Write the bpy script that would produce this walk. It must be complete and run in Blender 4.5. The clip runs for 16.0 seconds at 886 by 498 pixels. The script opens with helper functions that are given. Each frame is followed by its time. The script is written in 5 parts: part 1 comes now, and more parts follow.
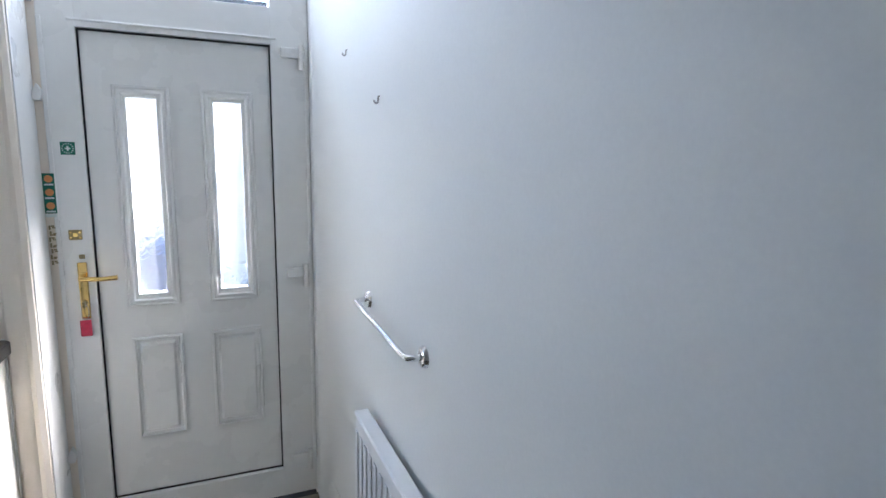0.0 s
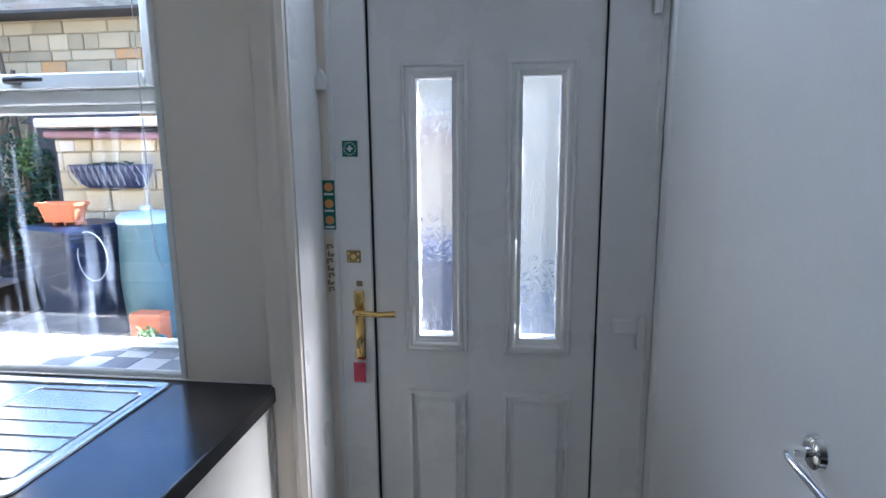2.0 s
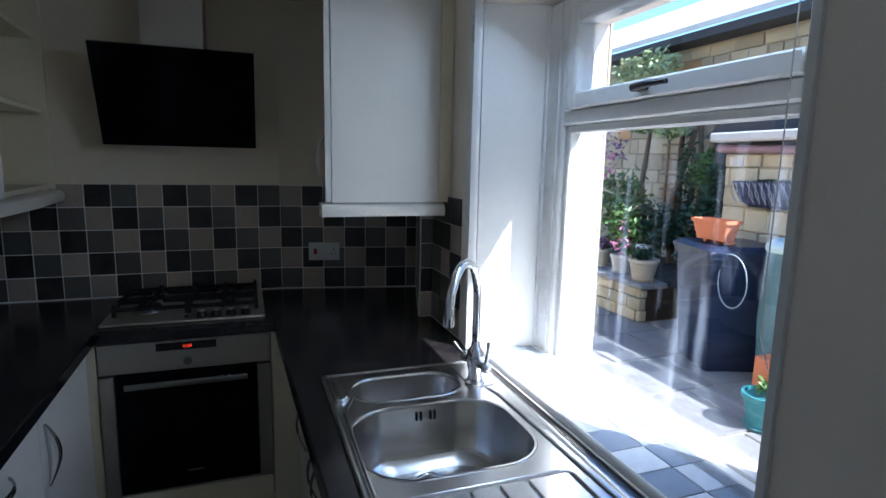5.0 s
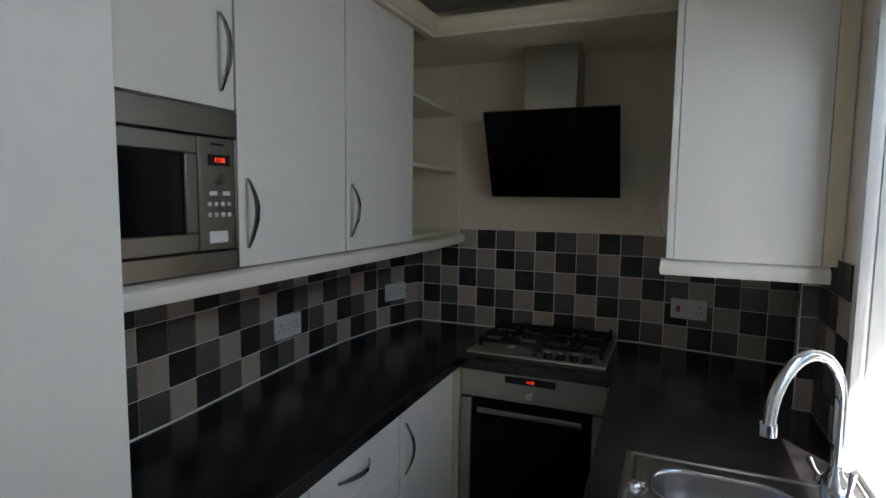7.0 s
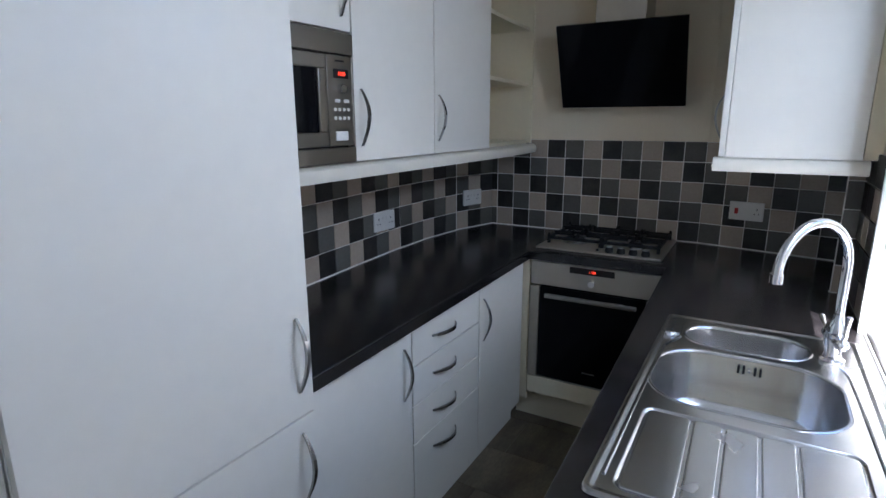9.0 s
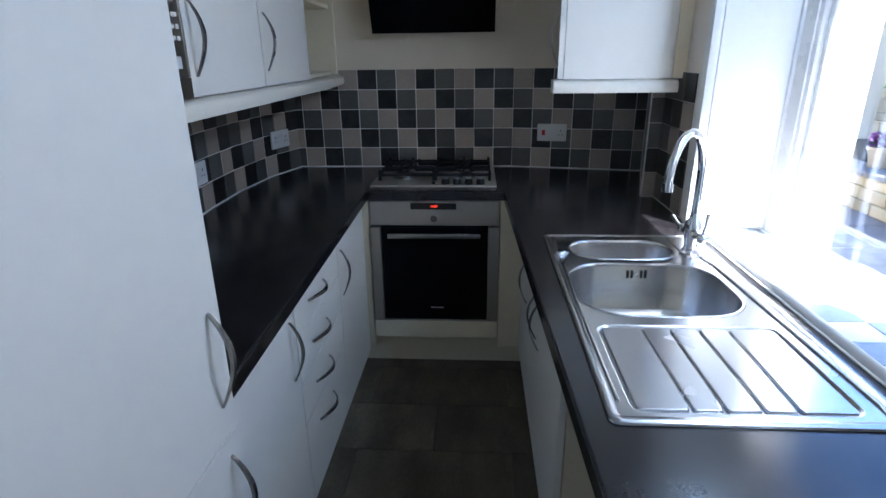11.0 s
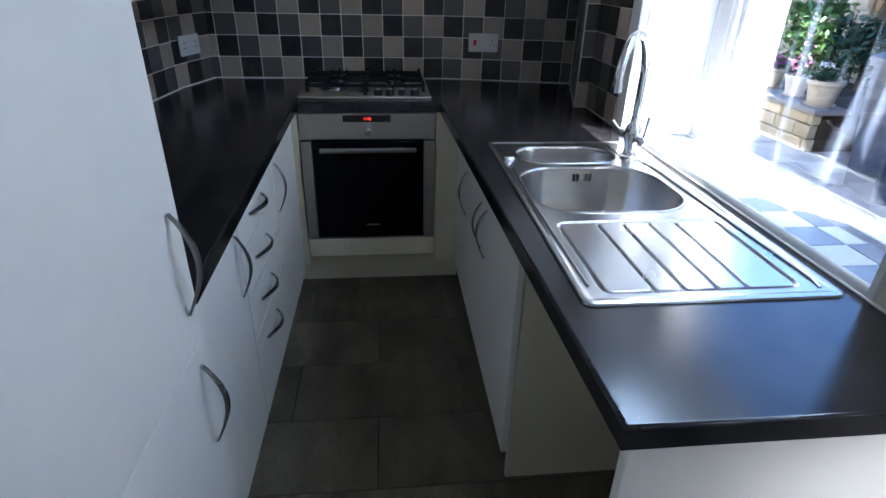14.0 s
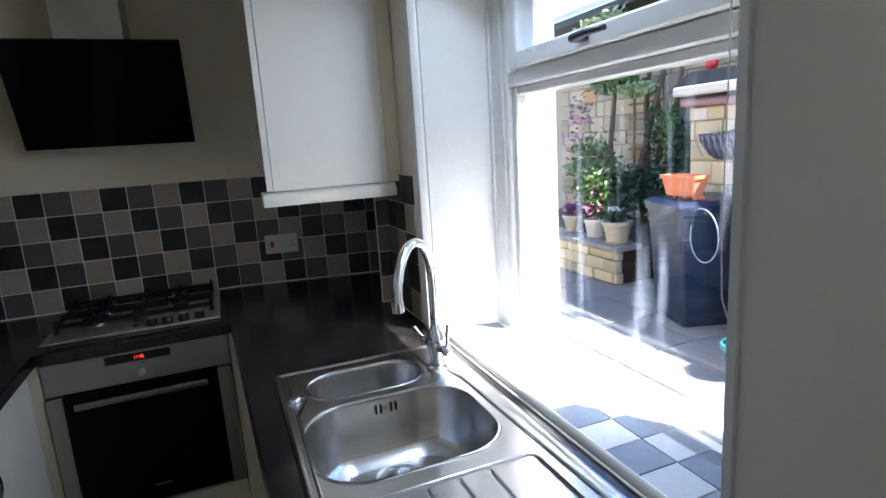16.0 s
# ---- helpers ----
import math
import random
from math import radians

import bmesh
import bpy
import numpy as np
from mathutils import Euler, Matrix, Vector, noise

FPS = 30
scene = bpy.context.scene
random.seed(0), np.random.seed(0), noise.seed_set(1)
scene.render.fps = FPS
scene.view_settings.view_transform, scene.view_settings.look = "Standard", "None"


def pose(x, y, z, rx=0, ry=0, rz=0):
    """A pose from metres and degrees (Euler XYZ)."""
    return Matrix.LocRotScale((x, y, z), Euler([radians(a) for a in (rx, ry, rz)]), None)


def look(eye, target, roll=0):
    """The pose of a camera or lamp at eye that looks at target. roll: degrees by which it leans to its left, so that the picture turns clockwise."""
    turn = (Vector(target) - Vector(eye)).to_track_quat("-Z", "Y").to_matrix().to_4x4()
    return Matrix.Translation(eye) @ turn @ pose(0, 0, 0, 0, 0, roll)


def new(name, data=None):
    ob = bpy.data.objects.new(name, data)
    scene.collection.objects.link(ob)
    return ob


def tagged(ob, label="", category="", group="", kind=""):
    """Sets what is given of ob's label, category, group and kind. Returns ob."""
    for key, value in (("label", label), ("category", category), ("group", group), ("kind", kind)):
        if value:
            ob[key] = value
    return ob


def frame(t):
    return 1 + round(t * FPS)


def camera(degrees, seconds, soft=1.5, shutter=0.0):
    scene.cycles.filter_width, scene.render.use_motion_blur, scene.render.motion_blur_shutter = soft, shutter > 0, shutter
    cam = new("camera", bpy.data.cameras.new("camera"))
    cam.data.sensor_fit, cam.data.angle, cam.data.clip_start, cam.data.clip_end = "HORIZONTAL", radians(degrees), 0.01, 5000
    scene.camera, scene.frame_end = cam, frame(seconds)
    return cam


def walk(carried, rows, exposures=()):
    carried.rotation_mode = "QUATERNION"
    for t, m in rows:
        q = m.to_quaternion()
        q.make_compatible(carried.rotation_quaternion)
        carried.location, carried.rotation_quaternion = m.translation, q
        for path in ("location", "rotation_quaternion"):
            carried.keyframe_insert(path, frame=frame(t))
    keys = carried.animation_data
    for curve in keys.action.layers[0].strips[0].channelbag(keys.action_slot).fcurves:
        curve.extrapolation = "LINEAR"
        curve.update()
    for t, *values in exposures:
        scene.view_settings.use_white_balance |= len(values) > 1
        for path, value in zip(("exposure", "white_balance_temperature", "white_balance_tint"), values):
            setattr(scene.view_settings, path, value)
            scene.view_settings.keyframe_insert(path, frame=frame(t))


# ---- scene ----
cam = camera(78.0, 16.0)
PATH = [
    (0, (0.06, 0.198, 1.484), (0.826, 2.019, 1.171), 0.9),
    (0.5, (0.028, 0.35, 1.493), (0.421, 2.286, 1.179), 1.7),
    (1, (0.105, 0.582, 1.498), (0.213, 2.562, 1.237), -0.2),
    (1.5, (0.102, 0.772, 1.493), (0.037, 2.743, 1.158), -0.1),
    (2, (0.043, 0.995, 1.495), (-0.199, 2.951, 1.153), -0.5),
    (2.5, (0.013, 1.175, 1.524), (-0.603, 3.032, 1.109), -1.5),
    (3, (0.003, 1.324, 1.527), (-1.222, 2.849, 1.112), -0.8),
    (3.5, (-0.047, 1.409, 1.511), (-1.578, 2.615, 1.061), -2.3),
    (4, (-0.163, 1.454, 1.511), (-1.795, 2.513, 1.049), -0.8),
    (6.3, (-0.372, 1.768, 1.552), (-2.36, 1.654, 1.361), 0.8),
    (6.5, (-0.394, 1.785, 1.553), (-2.367, 1.538, 1.339), 0.4),
    (7, (-0.35, 1.86, 1.564), (-2.184, 1.086, 1.378), 0.7),
    (7.5, (-0.262, 1.947, 1.551), (-1.868, 0.775, 1.337), 0.5),
    (8, (-0.192, 1.991, 1.542), (-1.808, 0.843, 1.279), 0.7),
    (8.5, (-0.088, 1.991, 1.52), (-1.76, 0.957, 1.154), 0.2),
    (9, (-0.026, 1.98, 1.51), (-1.71, 1.002, 1.053), -0.2),
    (9.2, (-0.037, 1.959, 1.508), (-1.769, 1.061, 1.07), 0.4),
    (11.3, (-0.074, 1.525, 1.46), (-1.928, 1.493, 0.709), -0.5),
    (11.5, (-0.067, 1.523, 1.443), (-1.894, 1.524, 0.628), -0.5),
    (12, (-0.048, 1.506, 1.415), (-1.813, 1.561, 0.477), 0.8),
    (12.5, (-0.034, 1.493, 1.401), (-1.783, 1.574, 0.434), 1.1),
    (13, (-0.03, 1.479, 1.392), (-1.759, 1.6, 0.394), 1.6),
    (13.5, (-0.039, 1.457, 1.381), (-1.747, 1.621, 0.352), 2.3),
    (14, (-0.071, 1.44, 1.415), (-1.84, 1.633, 0.503), 1.4),
    (14.5, (-0.086, 1.434, 1.482), (-1.976, 1.623, 0.856), -0.1),
    (15, (-0.111, 1.451, 1.525), (-2.058, 1.676, 1.129), -1.9),
    (15.5, (-0.224, 1.561, 1.514), (-2.146, 2.008, 1.178), -3.1),
    (16, (-0.334, 1.702, 1.509), (-2.158, 2.426, 1.123), -3.7),
]
EXPOSURES = [(0, 3.66, 5900, 14), (0.5, 3.42, 5750, 14), (1.5, 2.78, 5500, 15), (2.5, 2.5, 5600, 14), (3.5, 2.0, 5550, 14), (4, 1.82, 5500, 13), (6.5, 1.48, 6050, 12), (7, 1.88, 6300, 12), (8, 2.82, 6000, 14), (9, 2.74, 5750, 16), (12.5, 2.68, 5300, 13), (14, 2.7, 5450, 14), (14.5, 2.65, 5850, 14), (15.5, 2.42, 6050, 14), (16, 2.2, 6000, 14)]
walk(cam, [(t, look(eye, target, roll)) for t, eye, target, roll in PATH], EXPOSURES)

# ---- world and light ----
SUN_WAY = Vector((-1.0, -0.68, -1.27)).normalized()
world = bpy.data.worlds.new("sky")
scene.world = world
world.use_nodes = True
wn = world.node_tree
sky = wn.nodes.new("ShaderNodeTexSky")
sky.sky_type = "NISHITA"
sky.sun_disc = False
sky.sun_elevation = math.asin(-SUN_WAY.z)
sky.sun_rotation = math.atan2(-SUN_WAY.x, -SUN_WAY.y)
wn.links.new(sky.outputs[0], wn.nodes["Background"].inputs[0])
sky.ozone_density, sky.dust_density = 6.0, 0.3
wn.nodes["Background"].inputs[1].default_value = 0.15
sun = new("sun", bpy.data.lights.new("sun", "SUN"))
sun.data.energy, sun.data.angle, sun.data.color = 5.0, radians(0.5), (1, 0.96, 0.9)
sun.matrix_world = look((0, 0, 8), Vector((0, 0, 8)) + SUN_WAY)



def area_lamp(name, eye, target, w, h, watts, color):
    lamp = new(name, bpy.data.lights.new(name, "AREA"))
    lamp.data.shape, lamp.data.size, lamp.data.size_y = "RECTANGLE", w, h
    lamp.data.energy, lamp.data.color = watts, color
    lamp.matrix_world = look(eye, target)
    return lamp


area_lamp("window_head_sky", (-1.34, 2.41, 2.005), (-1.22, 1.75, 1.25), 0.80, 0.12, 1.75, (0.62, 0.80, 1.0))
area_lamp("fanlight_sky", (-0.031, 2.495, 2.20), (-0.031, 1.3, 1.5), 0.62, 0.25, 0.5, (0.78, 0.88, 1.0))
for px, watts in ((-0.169, 0.014), (0.125, 0.080)):
    for pz in (1.455, 1.211):
        at = Vector((px, 2.545, pz)) + SUN_WAY * 0.19
        glow = area_lamp("door_glass_glow", at, at + SUN_WAY, 0.085, 0.24, watts, (1.0, 0.97, 0.93))
        glow.data.spread = radians(44)




# ---- materials ----
def mat(name, color, rough=0.5, metal=0.0, var=0.06, scale=4.0, fine=60.0, bump=0.05, dist=0.002, rnd=0.0, rough_var=0.08,
        stretch=(1, 1, 1), coat=0.0, trans=0.0, emit=None, color2=None, patch=0.0, ior=1.45):
    m = bpy.data.materials.new(name)
    m.use_nodes = True
    n, l = m.node_tree.nodes, m.node_tree.links
    b = n["Principled BSDF"]
    b.inputs["Metallic"].default_value = metal
    b.inputs["IOR"].default_value = ior
    b.inputs["Coat Weight"].default_value = coat
    b.inputs["Transmission Weight"].default_value = trans
    if emit:
        b.inputs["Emission Color"].default_value = (*emit[:3], 1)
        b.inputs["Emission Strength"].default_value = emit[3]
    tc = n.new("ShaderNodeTexCoord")
    mp = n.new("ShaderNodeMapping")
    mp.inputs["Scale"].default_value = stretch
    l.new(tc.outputs["Object"], mp.inputs[0])
    big, small = n.new("ShaderNodeTexNoise"), n.new("ShaderNodeTexNoise")
    big.inputs["Scale"].default_value, big.inputs["Detail"].default_value = scale, 5
    small.inputs["Scale"].default_value, small.inputs["Detail"].default_value = fine, 4
    l.new(mp.outputs[0], big.inputs[0]), l.new(mp.outputs[0], small.inputs[0])
    if rnd:
        oi = n.new("ShaderNodeObjectInfo")
        mul = n.new("ShaderNodeVectorMath")
        mul.operation = "SCALE"
        mul.inputs[0].default_value = (37, 17, 23)
        l.new(oi.outputs["Random"], mul.inputs["Scale"])
        l.new(mul.outputs[0], mp.inputs["Location"])
    c2 = color2 or tuple(c * 0.55 for c in color)
    c1 = n.new("ShaderNodeMix")
    c1.data_type = "RGBA"
    c1.inputs["A"].default_value, c1.inputs["B"].default_value = (*color, 1), (*c2, 1)
    ramp = n.new("ShaderNodeMapRange")
    ramp.inputs["From Min"].default_value, ramp.inputs["From Max"].default_value = 0.35, 0.7
    ramp.inputs["To Max"].default_value = max(var, patch)
    l.new(big.outputs[0], ramp.inputs["Value"])
    l.new(ramp.outputs[0], c1.inputs["Factor"])
    c3 = n.new("ShaderNodeMix")
    c3.data_type, c3.blend_type = "RGBA", "MULTIPLY"
    c3.inputs["Factor"].default_value = min(1, var * 2.5)
    l.new(c1.outputs["Result"], c3.inputs["A"]), l.new(small.outputs[0], c3.inputs["B"])
    gain = n.new("ShaderNodeMix")
    gain.data_type, gain.blend_type = "RGBA", "MULTIPLY"
    gain.inputs["Factor"].default_value = 1
    up = 1 / (1 - min(1, var * 2.5) * 0.5)
    gain.inputs["B"].default_value = (up, up, up, 1)
    l.new(c3.outputs["Result"], gain.inputs["A"])
    last = gain.outputs["Result"]
    if rnd:
        hsv = n.new("ShaderNodeHueSaturation")
        mr = n.new("ShaderNodeMapRange")
        mr.inputs["To Min"].default_value, mr.inputs["To Max"].default_value = 1 - rnd, 1 + rnd
        l.new(oi.outputs["Random"], mr.inputs["Value"])
        l.new(mr.outputs[0], hsv.inputs["Value"]), l.new(last, hsv.inputs["Color"])
        last = hsv.outputs[0]
    l.new(last, b.inputs["Base Color"])
    rr = n.new("ShaderNodeMapRange")
    rr.inputs["To Min"].default_value, rr.inputs["To Max"].default_value = max(0, rough - rough_var), min(1, rough + rough_var)
    l.new(big.outputs[0], rr.inputs["Value"]), l.new(rr.outputs[0], b.inputs["Roughness"])
    if bump:
        bp = n.new("ShaderNodeBump")
        bp.inputs["Strength"].default_value, bp.inputs["Distance"].default_value = bump, dist
        l.new(small.outputs[0], bp.inputs["Height"]), l.new(bp.outputs[0], b.inputs["Normal"])
    return m


M = {
    "wall_white": mat("wall_white", (0.76, 0.76, 0.74), 0.6, var=0.03, scale=2, fine=150, bump=0.12),
    "wall_warm": mat("warm_white_wall", (0.86, 0.77, 0.66), 0.6, var=0.03, scale=2, fine=150, bump=0.12),
    "wall_cream": mat("wall_cream", (0.78, 0.68, 0.52), 0.7, var=0.03, scale=2, fine=150, bump=0.12),
    "ceiling": mat("ceiling_paint", (0.78, 0.77, 0.74), 0.8, var=0.03),
    "upvc": mat("white_upvc", (0.82, 0.81, 0.785), 0.28, var=0.02, scale=3, fine=30, bump=0.01),
    "gloss_white": mat("gloss_white_paint", (0.80, 0.785, 0.75), 0.3, var=0.03, scale=5, fine=60, bump=0.04),
    "door_white": mat("satin_white_cabinet", (0.80, 0.76, 0.68), 0.42, var=0.02, scale=3, fine=25, bump=0.02),
    "cream": mat("cream_carcass", (0.80, 0.71, 0.52), 0.4, var=0.03, scale=5, fine=50, bump=0.02),
    "gap": mat("dark_gap", (0.02, 0.02, 0.02), 0.8, var=0.02, bump=0),
    "rubber": mat("black_gasket", (0.015, 0.015, 0.015), 0.6, var=0.02, bump=0),
    "worktop": mat("dark_worktop", (0.0075, 0.0068, 0.0075), 0.21, var=0.3, scale=13, fine=220, bump=0.04, dist=0.0003, color2=(0.040, 0.034, 0.034), patch=0.6, rough_var=0.02, ior=1.58),
    "steel": mat("brushed_steel", (0.52, 0.485, 0.43), 0.33, 1.0, var=0.012, scale=3, fine=120, bump=0.01, dist=0.0003, rough_var=0.03),
    "hob_steel": mat("hob_steel", (0.66, 0.60, 0.52), 0.47, 1.0, var=0.02, scale=5, fine=140, bump=0.02, dist=0.0003, rough_var=0.04),
    "chimney_steel": mat("chimney_steel", (0.42, 0.385, 0.34), 0.22, 1.0, var=0.012, scale=3, fine=120, bump=0.01, dist=0.0003, rough_var=0.02),
    "sink_steel": mat("sink_steel", (0.55, 0.55, 0.55), 0.25, 1.0, var=0.02, scale=7, fine=160, bump=0.03, dist=0.0004, rough_var=0.07),
    "chrome": mat("chrome", (0.82, 0.82, 0.84), 0.05, 1.0, var=0.01, bump=0, rough_var=0.02),
    "nickel": mat("satin_nickel", (0.40, 0.385, 0.365), 0.27, 1.0, var=0.03, bump=0.01),
    "brass": mat("polished_brass", (0.72, 0.50, 0.18), 0.16, 1.0, var=0.08, scale=30, bump=0.01),
    "brass_old": mat("worn_brass", (0.38, 0.30, 0.15), 0.45, 1.0, var=0.3, scale=60, bump=0.2),
    "black_glass": mat("black_glass", (0.004, 0.004, 0.005), 0.06, var=0.02, bump=0, rough_var=0.02, ior=1.22),
    "black": mat("black_plastic", (0.008, 0.008, 0.008), 0.4, var=0.05, bump=0.02),
    "iron": mat("cast_iron", (0.006, 0.006, 0.006), 0.8, var=0.1, bump=0.3),
    "tile_dark": mat("slate_tile", (0.018, 0.017, 0.016), 0.34, var=0.2, scale=12, fine=90, bump=0.25, dist=0.001, rnd=0.25, color2=(0.06, 0.052, 0.045), patch=0.6),
    "tile_grey": mat("grey_tile", (0.115, 0.108, 0.094), 0.34, var=0.14, scale=12, fine=90, bump=0.25, dist=0.001, rnd=0.18),
    "tile_light": mat("taupe_tile", (0.41, 0.335, 0.265), 0.36, var=0.10, scale=12, fine=90, bump=0.2, dist=0.001, rnd=0.10),
    # blue of the reflected sky is mixed into both sill tile colours
    "sill_a": mat("pale_sill_tile_sky_tint", (0.56, 0.60, 0.65), 0.17, var=0.08, bump=0.1, rnd=0.1),
    "sill_b": mat("grey_sill_tile_sky_tint", (0.22, 0.25, 0.30), 0.17, var=0.1, bump=0.1, rnd=0.15),
    "grout": mat("pale_grout", (0.82, 0.79, 0.73), 0.8, var=0.06, bump=0.1),
    "floor_tile": mat("slate_effect_floor_tile", (0.082, 0.067, 0.046), 0.42, var=0.22, scale=3.5, fine=45, bump=0.25, dist=0.0015, rnd=0.14, color2=(0.18, 0.148, 0.10), patch=1.0, stretch=(1, 2.2, 1)),
    "floor_joint": mat("dark_floor_joint", (0.02, 0.018, 0.016), 0.8, bump=0.1),
    "socket": mat("white_socket_plastic", (0.72, 0.70, 0.66), 0.3, var=0.02, bump=0),
    "red": mat("red_switch", (0.5, 0.02, 0.02), 0.35, var=0.05, bump=0),
    "led": mat("red_led", (0.3, 0.01, 0.0), 0.4, emit=(1.0, 0.05, 0.02, 0.5), bump=0),
    "green": mat("green_sticker", (0.015, 0.16, 0.10), 0.4, var=0.08, bump=0),
    "white_ink": mat("white_ink", (0.7, 0.75, 0.72), 0.5, var=0.03, bump=0),
    "orange_ink": mat("orange_ink", (0.75, 0.32, 0.12), 0.5, var=0.1, bump=0),
    "gold_ink": mat("gold_ink", (0.30, 0.24, 0.12), 0.45, var=0.3, scale=40, bump=0.1),
    "fob": mat("red_fob", (0.50, 0.03, 0.07), 0.35, var=0.3, scale=50, bump=0.05),
    "ochre_stone": mat("ochre_stone", (0.55, 0.27, 0.09), 0.85, var=0.2, scale=9, bump=0.5, dist=0.006, color2=(0.40, 0.30, 0.18), patch=0.7),
    "stone": mat("sandstone", (0.47, 0.36, 0.22), 0.85, var=0.22, scale=7, fine=60, bump=0.7, dist=0.010, rnd=0.24, color2=(0.36, 0.30, 0.20), patch=0.6),
    "pale_stone": mat("pale_sandstone", (0.56, 0.49, 0.33), 0.85, var=0.15, scale=7, fine=60, bump=0.5, dist=0.006, rnd=0.28),
    "mortar": mat("mortar", (0.43, 0.36, 0.26), 0.9, var=0.15, bump=0.4),
    "paving": mat("stone_paving", (0.24, 0.23, 0.22), 0.8, var=0.2, scale=5, fine=50, bump=0.5, dist=0.004, rnd=0.18),
    "navy": mat("navy_bin_plastic", (0.010, 0.018, 0.045), 0.35, var=0.1, bump=0.05),
    "grey_plastic": mat("grey_bin_plastic", (0.16, 0.18, 0.20), 0.4, var=0.1, bump=0.05),
    "butt_green": mat("green_butt_plastic", (0.10, 0.19, 0.22), 0.4, var=0.1, bump=0.05),
    "lid": mat("pale_lid_plastic", (0.50, 0.62, 0.58), 0.45, var=0.06, bump=0.05),
    "terracotta": mat("terracotta_plastic", (0.62, 0.20, 0.09), 0.6, var=0.1, bump=0.1),
    "pot": mat("glazed_cream_pot", (0.50, 0.45, 0.35), 0.45, var=0.2, scale=15, bump=0.2),
    "teal_pot": mat("teal_pot", (0.05, 0.22, 0.24), 0.4, var=0.2, bump=0.1),
    "pink_pipe": mat("faded_red_pipe", (0.30, 0.17, 0.18), 0.55, var=0.15, bump=0.1),
    "roof_dark": mat("dark_roof_felt", (0.05, 0.05, 0.055), 0.8, var=0.2, bump=0.3),
    "coping": mat("pale_coping", (0.62, 0.60, 0.55), 0.8, var=0.12, bump=0.3),
    "basket": mat("woven_basket", (0.04, 0.05, 0.12), 0.7, var=0.5, scale=40, fine=90, bump=0.6),
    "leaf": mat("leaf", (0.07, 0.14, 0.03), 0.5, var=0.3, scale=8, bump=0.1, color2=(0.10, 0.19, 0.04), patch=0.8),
    # sunlight on the topmost growth is put into this leaf colour
    "leaf_sunlit": mat("sunlit_leaf", (0.36, 0.42, 0.20), 0.5, var=0.2, scale=8, bump=0.1),
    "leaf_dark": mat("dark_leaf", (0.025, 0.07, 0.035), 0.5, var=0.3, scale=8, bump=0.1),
    "petal_pink": mat("pink_petal", (0.50, 0.16, 0.30), 0.6, var=0.2, bump=0),
    "petal_white": mat("white_petal", (0.7, 0.68, 0.66), 0.6, var=0.1, bump=0),
    "petal_purple": mat("purple_petal", (0.18, 0.05, 0.20), 0.6, var=0.2, bump=0),
    "bark": mat("bark", (0.16, 0.11, 0.07), 0.9, var=0.3, scale=14, fine=60, bump=0.7, dist=0.01, stretch=(4, 4, 1)),
    "soil": mat("soil", (0.04, 0.03, 0.02), 0.95, bump=0.5),
    "cable": mat("dark_cable", (0.03, 0.025, 0.02), 0.5, bump=0),
    "cord": mat("blind_cord", (0.45, 0.44, 0.42), 0.5, bump=0),
    "hose": mat("pale_hose", (0.28, 0.33, 0.38), 0.4, bump=0),
    "ivory": mat("ivory_moulding", (0.80, 0.745, 0.64), 0.4, var=0.03, scale=5, fine=50, bump=0.02),
    "pewter": mat("pale_knob_top", (0.62, 0.60, 0.57), 0.38, 0.6, var=0.03, bump=0),
    "bleached_wood": mat("weathered_trellis_wood", (0.26, 0.19, 0.12), 0.85, var=0.3, scale=12, bump=0.4),
    "skirting": mat("skirting_gloss", (0.78, 0.77, 0.74), 0.35, var=0.02, bump=0.03),
    "rad": mat("radiator_enamel", (0.80, 0.80, 0.80), 0.35, var=0.02, bump=0.01),
}


